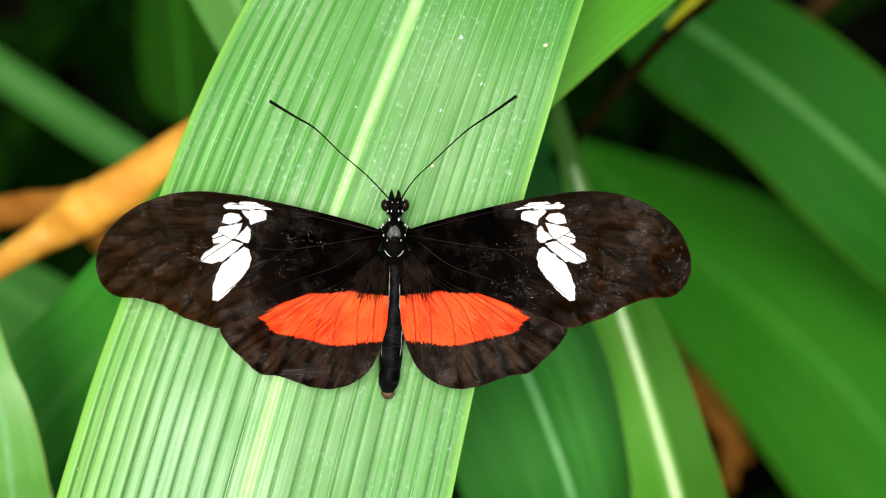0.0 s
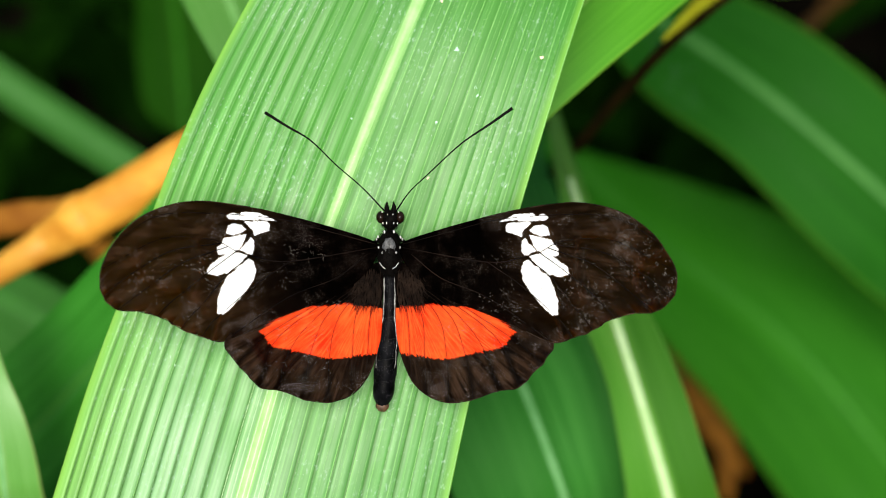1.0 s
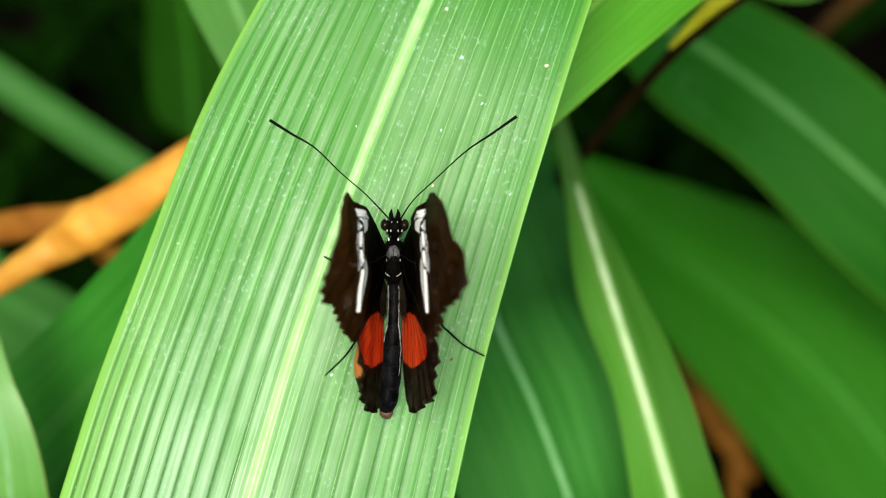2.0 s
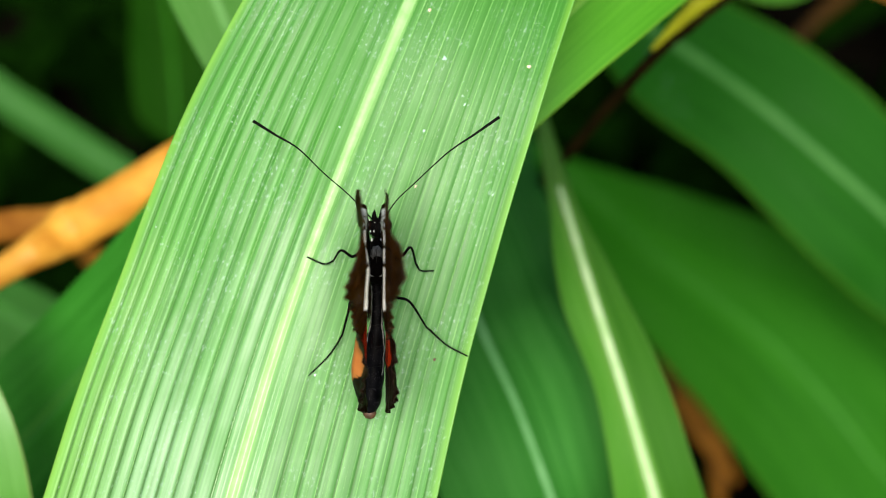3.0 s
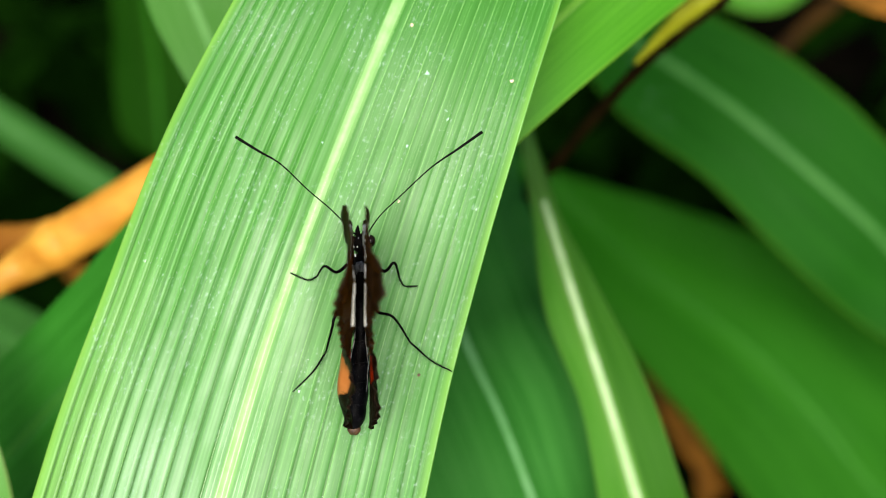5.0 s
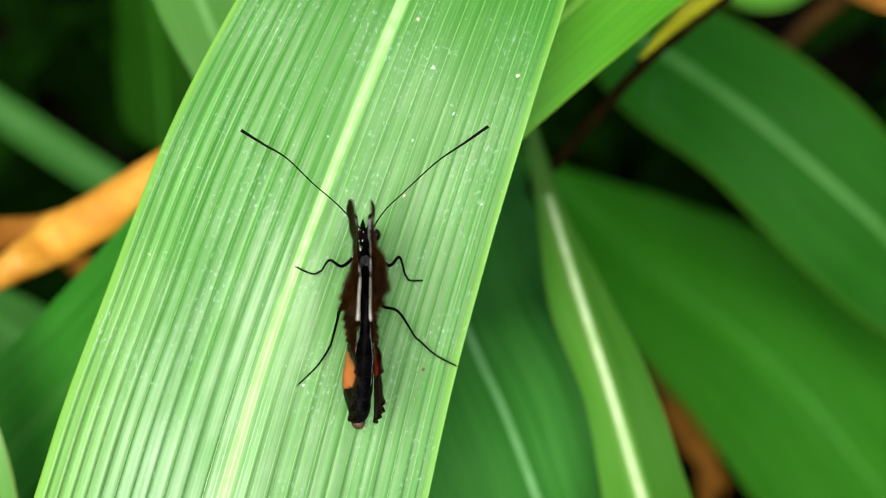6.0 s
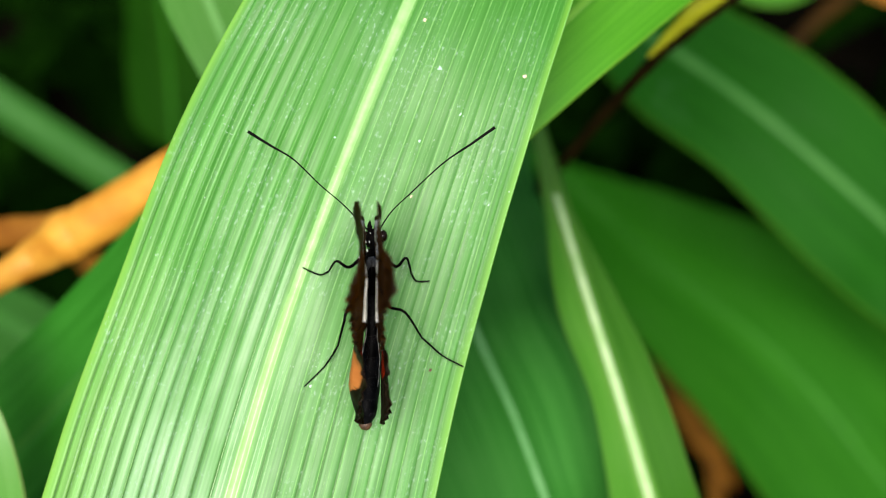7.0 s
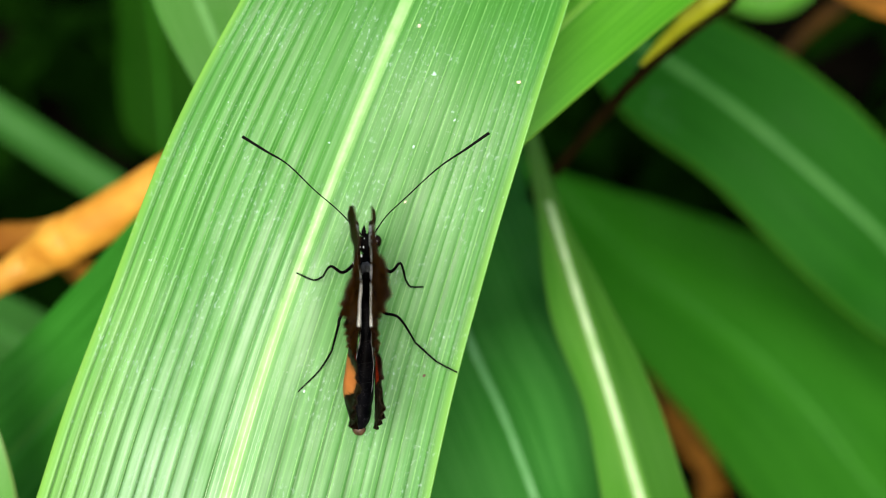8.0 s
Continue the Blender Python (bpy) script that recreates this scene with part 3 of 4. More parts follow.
BACK = [
    ("fresh_leaf", [(4.1, 20.2, -25.0), (11.5, 26.8, -25.0), (20.6, 36.0, -27.5), (30.8, 45.8, -32.5), (45.0, 59.6, -40.0)],
     [15.2, 14.7, 14.8, 14.4, 12.0], [7.8, 8.0, 8.9, 9.9, 11.9], dict(droop=0.006, seed=2, wave=0.5), LEAF_FRESH,
     "smooth fresh green leaf under the broad one"),
    ("dark_leaf", [(45.7, 56.2, -222.8), (58.0, 47.2, -214.9), (73.8, 34.0, -207.1), (96.8, 14.3, -207.1), (113.0, 0.0, -211.9)],
     [13.4, 14.8, 17.1, 16.1, 13.1], [12.3, 16.1, 15.6, 17.8, 15.8], dict(droop=0.008, fold=0.12, seed=3, wave=1.0), LEAF_DEEP,
     "deep green leaf with a pale midrib"),
    ("wide_leaf", [(35.4, 25.2, -297.9), (56.5, 4.4, -282.2), (88.3, -22.0, -266.6), (111.3, -50.5, -263.4), (127.9, -70.8, -263.4)],
     [3.9, 18.5, 29.7, 33.0, 33.3], [4.9, 16.1, 24.4, 26.0, 26.7], dict(droop=0.004, seed=4, wave=1.0), LEAF_MID,
     "wide mid-green leaf in the undergrowth"),
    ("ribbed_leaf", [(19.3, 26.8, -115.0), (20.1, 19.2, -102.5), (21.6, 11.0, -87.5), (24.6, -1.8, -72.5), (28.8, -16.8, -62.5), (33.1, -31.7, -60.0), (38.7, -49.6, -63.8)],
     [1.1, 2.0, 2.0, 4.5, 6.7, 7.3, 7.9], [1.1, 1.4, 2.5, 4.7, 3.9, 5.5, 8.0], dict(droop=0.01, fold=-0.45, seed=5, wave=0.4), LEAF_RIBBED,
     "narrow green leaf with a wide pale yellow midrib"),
    ("under_leaf", [(-5.0, 26.3, -160.0), (1.0, 10.7, -137.5), (5.9, -1.8, -117.5), (9.1, -10.7, -101.2), (14.1, -21.6, -91.2), (19.1, -34.6, -88.8), (25.7, -51.9, -96.2)],
     [23.8, 20.2, 18.6, 17.7, 17.9, 16.1, 15.0], [15.0, 15.6, 16.6, 16.6, 17.2, 16.8, 16.5], dict(droop=0.006, fold=0.1, ribs=12, pleat=0.5, seed=6, wave=0.5), LEAF_UNDER,
     "dark green leaf with fine pleats and a thin pale midrib"),
    ("strap_leaf", [(-114.3, 47.2, -246.0), (-98.1, 37.9, -246.0), (-85.6, 30.2, -242.9), (-70.3, 20.6, -238.2), (-53.6, 9.4, -230.4)],
     [4.6, 4.1, 3.9, 3.8, 4.3], [4.6, 4.6, 5.0, 5.0, 4.4], dict(droop=0.02, seed=7, wave=0.3), LEAF_STRAP,
     "narrow strap-like green leaf in the undergrowth"),
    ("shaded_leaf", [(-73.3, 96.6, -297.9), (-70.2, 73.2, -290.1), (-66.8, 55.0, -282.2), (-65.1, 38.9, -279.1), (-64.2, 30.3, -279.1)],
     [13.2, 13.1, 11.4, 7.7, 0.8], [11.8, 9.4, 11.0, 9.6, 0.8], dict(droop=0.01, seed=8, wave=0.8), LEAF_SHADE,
     "leaf hanging in the undergrowth, shade put into its dark green"),
    ("upper_leaf", [(-44.0, 62.1, -77.5), (-37.5, 51.0, -75.0), (-33.3, 41.9, -72.5), (-29.1, 32.0, -68.8), (-24.3, 20.4, -62.5)],
     [7.6, 7.6, 8.3, 8.8, 7.5], [5.5, 6.3, 6.5, 5.3, 3.1], dict(droop=0.006, seed=9, wave=0.5), LEAF_DULL,
     "light green leaf half hidden by the broad one"),
    ("low_leaf", [(-115.4, 0.3, -228.9), (-101.5, -7.4, -224.4), (-88.1, -14.8, -221.4), (-77.5, -22.4, -218.4)],
     [8.6, 7.5, 8.4, 7.6], [15.5, 15.4, 15.4, 13.9], dict(droop=0.006, seed=10, wave=0.6), LEAF_STRAP,
     "dark green leaf low in the undergrowth"),
    ("slanting_leaf", [(-75.0, -39.8, -75.0), (-63.7, -27.6, -75.0), (-52.8, -16.1, -72.5), (-41.9, -4.9, -68.8), (-31.2, 7.0, -65.0)],
     [13.5, 11.7, 10.5, 10.4, 9.7], [18.5, 17.8, 17.1, 15.8, 13.0], dict(droop=0.003, ribs=10, pleat=0.15, seed=11, wave=0.4), LEAF_SLANT,
     "slanting mid-green leaf beneath the broad one"),
    ("pale_leaf", [(-65.6, -9.1, -42.5), (-62.7, -16.8, -40.0), (-60.8, -23.0, -40.0), (-60.2, -31.0, -42.5), (-60.5, -43.5, -47.5)],
     [3.1, 3.4, 4.1, 5.0, 5.6], [3.5, 6.5, 7.2, 6.8, 6.4], dict(droop=0.01, seed=12, wave=0.3), LEAF_PALE,
     "pale green leaf with a yellowish rim"),
    ("far_leaf", [(73.2, 85.9, -301.1), (81.7, 77.5, -299.4), (90.4, 75.3, -297.9), (98.6, 78.1, -297.9), (107.0, 85.9, -297.9)],
     [7.1, 7.1, 7.1, 7.1, 5.7], [2.8, 4.2, 4.9, 4.2, 1.3], dict(droop=0.01, seed=13, wave=0.5), LEAF_FRESH,
     "light green leaf far down in the undergrowth"),
]
DOWN = FRAME.to_3x3().inverted() @ Vector((0, 0, -1))        # straight down, in the broad leaf's frame


def grown(spine, wl, wr, base, reach=1.0):
    """The whole leaf: past the stretch given it narrows to a tip at one end, and at the other arches down to the soil."""
    pts, wl, wr = [Vector(p) for p in spine], list(wl), list(wr)
    if base == "start":
        pts, wl, wr = pts[::-1], wl[::-1], wr[::-1]
    out = (pts[-1] - pts[-2]).normalized()
    flat = (out - DOWN * out.dot(DOWN)).normalized()
    drop = 1000 * (FRAME @ (pts[-1] * MM)).z
    foot = [pts[-1] + flat * 30 * reach + DOWN * min(6.0, drop * 0.08), pts[-1] + flat * 58 * reach + DOWN * drop * 0.42, pts[-1] + flat * 70 * reach + DOWN * (drop + 4)]
    tip_out = (pts[0] - pts[1]).normalized()
    tip = [pts[0] + tip_out * 26 + DOWN * 9, pts[0] + tip_out * 11 + DOWN * 2] if wl[0] + wr[0] > 6 else [pts[0] + tip_out * 5 + DOWN * 2, pts[0] + tip_out * 2]
    pts = tip + pts + foot
    wl = [0.2, wl[0] * 0.6] + wl + [wl[-1] * 0.75, wl[-1] * 0.4, 1.5]
    wr = [0.2, wr[0] * 0.6] + wr + [wr[-1] * 0.75, wr[-1] * 0.4, 1.5]
    core = (2, len(pts) - 4)
    if base == "start":
        pts, wl, wr, core = pts[::-1], wl[::-1], wr[::-1], (3, len(pts) - 3)
    return [tuple(p) for p in pts], wl, wr, core


BLADES = {}
BASES = {"fresh_leaf": "end", "dark_leaf": "end", "wide_leaf": "end", "ribbed_leaf": "end", "under_leaf": "end", "strap_leaf": "start",
         "shaded_leaf": "start", "upper_leaf": "start", "low_leaf": "start", "slanting_leaf": "start", "pale_leaf": "end", "far_leaf": "start"}
RIBS = {"fresh_leaf": (0.45, 0.15, RIB_FRESH), "pale_leaf": (0.35, 0.15, RIB_UNDER), "shaded_leaf": (0.5, 0.2, RIB_WIDE), "dark_leaf": (1.5, 0.3, RIB_DEEP), "ribbed_leaf": (0.50, 0.3, RIB_RIBBED), "under_leaf": (0.8, 0.25, RIB_UNDER),
        "wide_leaf": (0.8, 0.2, RIB_WIDE), "slanting_leaf": (0.6, 0.2, RIB_WIDE),
        "strap_leaf": (0.6, 0.2, RIB_DEEP), "upper_leaf": (0.8, 0.2, RIB_DULL), "low_leaf": (0.6, 0.2, RIB_WIDE)}
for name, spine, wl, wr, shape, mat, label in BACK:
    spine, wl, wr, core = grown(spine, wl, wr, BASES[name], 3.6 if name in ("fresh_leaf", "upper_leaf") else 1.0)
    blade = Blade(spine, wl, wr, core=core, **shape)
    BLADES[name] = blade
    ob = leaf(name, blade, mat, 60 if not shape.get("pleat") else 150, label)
    if name in RIBS:
        half, rise, rib_mat = RIBS[name]
        part("midrib", strip_mesh("midrib", blade, 0.0, half, rise, 0.30 if name == "ribbed_leaf" else None, None, 4, -1.0 if name == "ribbed_leaf" else 0.3), rib_mat, ob, "paler midrib")


def framed(name, me, mat, label, category, group=""):
    ob = new(name, me)
    me.materials.append(mat)
    ob.matrix_world = FRAME
    return tagged(ob, label, category, group)


stalk = framed("dry_stalk", tube_mesh("dry_stalk", [(-75.9, -4.7, -93.8), (-66.8, 0.7, -90.0), (-62.8, 3.1, -90.0), (-57.4, 6.1, -87.5), (-50.1, 10.1, -85.0), (-43.0, 14.3, -82.5), (-35.5, 18.9, -80.0)],
                              [1.91, 2.54, 3.17, 3.9, 3.9, 3.79, 3.68], 24, 8, 0.75, 0.03), STRAW,
       "dry orange-brown stalk lying across the undergrowth", "stalk", "dry stalks")
part("node", tube_mesh("node", [(-59.7, 4.9, -88.0), (-57.6, 6.1, -87.2), (-55.7, 7.2, -86.5)], [3.69, 4.38, 4.01], 24, 6, 0.77, 0.05), STRAW, stalk, "swollen ochre node")
framed("dry_stalk", tube_mesh("dry_stalk", [(-90.0, 3.2, -122.5), (-80.6, 5.8, -118.8), (-72.0, 7.2, -115.0), (-64.6, 8.1, -112.5), (-57.3, 10.9, -110.0)],
                              [2.36, 2.78, 2.78, 2.45, 1.71], 16, 8, 0.6, 0.05), STRAW_SHADED,
       "dry stalk behind the bright one, shade put into its darker brown", "stalk", "dry stalks")
# the fresh leaf's yellowed margin and its brown rim, built as tubes
framed("stem", tube_mesh("stem", [(34.4, 34.1, -75.0), (37.7, 37.5, -71.2), (41.1, 40.7, -67.5), (45.5, 44.4, -65.0), (52.3, 52.2, -65.0)], [0.3, 0.9, 1.4, 1.7, 1.8], 14, 8, 0.8, 0.1), STEM, "yellowed dry margin of the fresh leaf", "stem")
framed("brown_rim", tube_mesh("brown_rim", [(20.0, 15.4, -125.0), (24.1, 20.3, -115.0), (30.2, 27.8, -100.0), (35.7, 34.0, -82.5), (40.8, 38.4, -75.0), (47.4, 43.6, -70.0), (54.5, 51.2, -68.8)], [0.9, 1.0, 1.0, 0.95, 0.95, 1.0, 1.0], 12, 8, 1.0, 0.2), TWIG, "thin dark brown rim along the fresh leaf's yellow margin", "stem")
framed("twig", tube_mesh("twig", [(84.7, 48.1, -316.8), (95.0, 59.4, -313.6), (104.3, 68.6, -313.6), (114.6, 77.4, -310.4), (127.0, 90.3, -307.2)],
                         [1.58, 1.8, 2.03, 2.14, 2.14], 12, 6, 1.0, 0.2), LITTER_DARK, "brown twig deep in the undergrowth", "twig")


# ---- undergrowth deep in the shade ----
# grass green for the gaps: deep shade is put into the near-black colour
SHADE_GRASS = simple_material("shade_dark_grass", (0.0008, 0.004, 0.0004), (0.0036, 0.018, 0.0012), 40, 0.9, 0.0)


def build_undergrowth():
    rng, verts, faces = random.Random(11), [], []
    for _ in range(4200):
        x, y = rng.uniform(-0.55, 0.55), rng.uniform(-0.30, 0.65)
        h, w, turn, lean = rng.uniform(0.02, 0.06), rng.uniform(0.005, 0.012), rng.uniform(0, 6.283), rng.uniform(0.3, 1.4)
        k = len(verts)
        for i in range(6):
            f = i / 5
            out = h * lean * f * f
            c = Vector((x + math.cos(turn) * out, y + math.sin(turn) * out, h * (f - 0.35 * f * f * lean) - 0.008))
            half = w * (0.5 + 0.9 * f) * (1 - f ** 3)
            s = Vector((-math.sin(turn), math.cos(turn), 0.15)) * half
            verts += [c - s, c + Vector((0, 0, -half * 0.35)), c + s]
        for i in range(5):
            a = k + i * 3
            faces += [(a, a + 1, a + 4, a + 3), (a + 1, a + 2, a + 5, a + 4)]
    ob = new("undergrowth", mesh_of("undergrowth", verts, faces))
    ob.data.materials.append(SHADE_GRASS)
    tagged(ob, "undergrowth with deep shade put into its dark green colour", "undergrowth", "", "stuff")


build_undergrowth()


def build_light_screen():
    """Dense unseen grass added round the clearing to block all but light from above."""
    rng, verts, faces = random.Random(21), [], []
    for _ in range(5200):
        a, r = rng.uniform(0, 2 * math.pi), 0.62 + 1.5 * rng.random() ** 1.6
        x, y = math.cos(a) * r, 0.1 + math.sin(a) * r
        h, w = rng.uniform(0.30, 0.62) + 0.25 * min(1.0, r - 0.6), rng.uniform(0.012, 0.030)
        turn, lean = a + rng.uniform(-1.3, 1.3), rng.uniform(0.1, 0.7)
        k = len(verts)
        for i in range(7):
            f = i / 6
            out = h * lean * f * f
            c = Vector((x + math.cos(turn) * out, y + math.sin(turn) * out, h * (f - 0.3 * f * f * lean) - 0.01))
            half = w * (0.35 + 1.1 * f) * (1.02 - f ** 3)
            side = Vector((-math.sin(turn), math.cos(turn), 0.1)) * half
            verts += [c - side, c - Vector((0, 0, half * 0.3)), c + side]
        for i in range(6):
            b = k + i * 3
            faces += [(b, b + 1, b + 4, b + 3), (b + 1, b + 2, b + 5, b + 4)]
    ob = new("light_screen_grass", mesh_of("light_screen_grass", verts, faces))
    ob.data.materials.append(SHADE_GRASS)
    tagged(ob, "unseen dense grass added round the plant to block low light", "grass", "", "stuff")


build_light_screen()
DRY = [([(62.2, -22.3, -336.0), (68.3, -33.6, -326.0), (74.6, -44.8, -317.3), (82.1, -57.2, -311.1)], [1.5, 3.2, 3.0, 0.8], [1.2, 2.6, 3.4, 0.8]),
       ([(74.6, -29.8, -341.0), (77.1, -41.0, -328.5), (78.3, -52.3, -321.1), (77.1, -64.7, -313.6)], [0.8, 2.6, 3.0, 1.0], [0.8, 2.8, 2.4, 1.0]),
       ([(-99.4, 5.0, -336.0), (-92.0, 1.2, -326.0), (-83.3, -1.2, -321.1), (-74.6, -6.2, -323.6)], [1.0, 3.0, 3.0, 0.8], [1.0, 2.6, 2.0, 0.8]),
       ([(84.0, 66.0, -196.0), (92.0, 62.0, -192.0), (101.0, 58.0, -190.0), (112.0, 57.0, -190.0)], [1.0, 2.4, 2.8, 1.0], [1.0, 2.6, 2.2, 1.0])]
for i, (spine, wl, wr) in enumerate(DRY):
    leaf("dry_leaf", Blade(spine, wl, wr, droop=-0.05, seed=20 + i, wave=1.4), LITTER, 24, "curled dry brown leaf on the soil", group="dry leaves")

# ---- dust and scratches on the broad leaf ----
def build_specks(name, mat, spots, label, blade=BROAD):
    """Small flat grains that lie on the broad leaf: (row 0..1, across -1..1, length, width in mm)."""
    verts, faces = [], []
    for r, a, length, width in spots:
        i = blade.row(r)
        t, side, up = blade.frame_at(i)
        c = blade.place(i, a) + up * 0.03
        lean = random.uniform(-0.5, 0.5)
        u, v = t * math.cos(lean) + side * math.sin(lean), side * math.cos(lean) - t * math.sin(lean)
        k = len(verts)
        for j in range(7):
            w = 2 * math.pi * j / 7
            f = random.uniform(0.35, 1.15)
            verts.append((c + u * (math.cos(w) * length * f) + v * (math.sin(w) * width * f)) * MM)
        verts.append((c + up * min(length, width) * 0.7) * MM)
        faces += [(k + j, k + (j + 1) % 7, k + 7) for j in range(7)]
    ob = new(name, mesh_of(name, verts, faces))
    ob.data.materials.append(mat)
    ob.matrix_world = FRAME
    tagged(ob, label, "dust", "", "stuff")


def scatter():
    rng, spots = random.Random(4), []
    for _ in range(240):                       # fine grains everywhere
        spots.append((rng.uniform(0.12, 0.95), rng.uniform(-0.97, 0.95), rng.uniform(0.04, 0.12), rng.uniform(0.02, 0.05)))
    for _ in range(110):                       # more of them on the side that faces up, in clusters
        r, a = rng.choice([(0.72, -0.8), (0.66, -0.72), (0.60, -0.75), (0.52, -0.7), (0.45, -0.6), (0.70, 0.5), (0.36, -0.8), (0.8, 0.3)])
        spots.append((r + rng.gauss(0, 0.035), max(-0.97, min(0.97, a + rng.gauss(0, 0.09))), rng.uniform(0.04, 0.18), rng.uniform(0.015, 0.04)))
    return spots


def on_leaf(x, y):
    """Row and place across of a point of the broad leaf."""
    last = len(BROAD.line) - 1
    i = min(range(last + 1), key=lambda k: abs((Vector((x, y, 0)) - BROAD.line[k]).dot(BROAD.frame_at(k)[0])))
    d = (Vector((x, y, 0)) - BROAD.line[i]).dot(BROAD.frame_at(i)[1])
    return (i - BROAD.first) / (BROAD.last - BROAD.first), d / (BROAD.left[i] if d < 0 else BROAD.right[i])


build_specks("leaf_dust", SPECK, scatter(), "tiny whitish grains and scratches on the broad leaf")
# larger single specks, and three ragged scratches made of short grains
MARKS = [(*on_leaf(2.2, 25.3), 0.36, 0.34), (*on_leaf(-0.2, 16.6), 0.2, 0.2), (*on_leaf(-10.2, 17.2), 0.2, 0.18), (*on_leaf(4.5, 19.5), 0.3, 0.1),
         (*on_leaf(8.0, 9.0), 0.25, 0.09), (*on_leaf(-13.0, -12.6), 0.24, 0.2)]
rng = random.Random(8)
for cx, cy, n, sx, sy in ((-24.3, 17.0, 14, 1.3, 0.9), (-26.2, 13.0, 16, 0.8, 2.2), (-29.6, 2.0, 14, 0.8, 1.4), (-31.8, 4.5, 8, 0.5, 1.2), (-31.0, -12.0, 7, 0.5, 0.9), (-21.5, 22.0, 7, 1.6, 1.0), (9.0, 13.0, 7, 0.8, 1.8), (4.6, 20.5, 6, 0.4, 1.2)):
    for k in range(n):
        MARKS.append((*on_leaf(cx + rng.gauss(0, sx), cy + rng.gauss(0, sy)), rng.uniform(0.06, 0.24), rng.uniform(0.015, 0.04)))
build_specks("leaf_scratches", SPECK_PALE, MARKS, "whitish specks and ragged scratches on the broad leaf")
build_specks("pink_specks", SPECK_PINK, [(*on_leaf(12.1, 24.0), 0.3, 0.28), (*on_leaf(-1.2, 9.9), 0.3, 0.26), (*on_leaf(0.3, 30.7), 0.26, 0.24)],
             "small pinkish grains on the broad leaf")
build_specks("brown_speck", TIP, [(*on_leaf(1.1, -10.7), 0.32, 0.2)], "small brown speck on the broad leaf")
drops = random.Random(31)
build_specks("water_marks", MARK, [(drops.uniform(0.10, 0.34), drops.uniform(0.2, 0.8), drops.uniform(0.35, 0.9), drops.uniform(0.2, 0.55)) for _ in range(16)],
             "dull pale water marks on the deep green leaf", BLADES["dark_leaf"])

# ---- the butterfly ----
UNIT = 0.0657                    # mm for one step of the wing plans below
PERCH = FRAME @ pose(-5.66 * MM, 1.05 * MM, 0.0)
HINGE_X, HINGE_Z = 0.9, 5.2

FORE_PLAN = [(24, 16), (102, 41), (202, 65), (282, 80), (352, 85), (412, 75), (462, 52), (502, 14), (522, -35), (514, -76),
             (487, -99), (450, -102), (407, -115), (380, -131), (340, -146), (302, -153), (237, -125), (162, -98), (100, -76), (50, -42), (24, -8)]
HIND_PLAN = [(16, -20), (90, -50), (180, -85), (260, -118), (304, -150), (292, -182), (262, -212), (237, -234), (200, -240),
             (150, -258), (108, -262), (70, -250), (42, -226), (24, -190), (13, -150), (10, -90)]
WHITE_PLANS = [
    [(214, 53), (243, 65), (271, 67), (274, 63), (247, 56)],
    [(248, 54), (265, 61), (291, 65), (300, 60), (296, 55)],
    [(225, 47), (232, 51), (268, 51), (262, 43), (254, 36), (253, 27), (240, 32), (226, 36)],
    [(254, 20), (259, 24), (265, 15), (279, 3), (269, -1), (258, -5), (253, 3)],
    [(268, 38), (275, 45), (291, 47), (299, 43), (303, 30), (289, 28), (274, 33)],
    [(268, 29), (289, 25), (305, 22), (312, 11), (319, 6), (318, -5), (299, -5), (281, 4), (274, 14)],
    [(267, -6), (286, -2), (307, -7), (335, -24), (339, -37), (318, -41), (308, -36), (303, -38), (283, -24)],
    [(256, -17), (264, -13), (280, -26), (303, -44), (312, -62), (318, -83), (318, -105), (310, -107), (291, -91), (269, -67), (256, -48), (252, -32)],
]
RED_PLAN = [(6, -97), (54, -94), (79, -91), (114, -94), (146, -95), (178, -102), (205, -115), (240, -137), (228, -143), (218, -158), (200, -168), (178, -171),
            (151, -177), (124, -184), (87, -187), (60, -182), (6, -178)]
UNDER_PLAN = [(12, -118), (200, -124), (262, -150), (246, -190), (180, -208), (60, -204), (16, -180)]
FORE_VEINS = [
    [(26, 14), (110, 34), (202, 55), (310, 64), (420, 60), (496, 18)],
    [(26, 8), (188, -17), (251, -9), (284, 0), (330, 20), (420, 20), (519, -30)],
    [(43, -4), (100, -45), (173, -71), (230, -102), (300, -150)],
    [(188, -17), (251, -56), (313, -107), (342, -144)],
    [(264, -10), (303, -40), (350, -95), (378, -130)],
    [(284, 0), (340, -38), (400, -90), (420, -110)],
    [(300, 8), (380, -20), (450, -70), (485, -98)],
    [(310, 14), (400, 0), (470, -40), (513, -76)],
]
HIND_VEINS = [
    [(20, -40), (60, -110), (66, -180), (70, -248)],
    [(20, -40), (90, -110), (108, -180), (112, -260)],
    [(20, -40), (110, -105), (140, -170), (158, -254)],
    [(60, -60), (130, -110), (175, -165), (203, -238)],
    [(80, -66), (160, -115), (210, -160), (240, -230)],
    [(100, -70), (180, -118), (240, -155), (284, -190)],
    [(20, -50), (34, -120), (38, -180), (42, -224)],
]


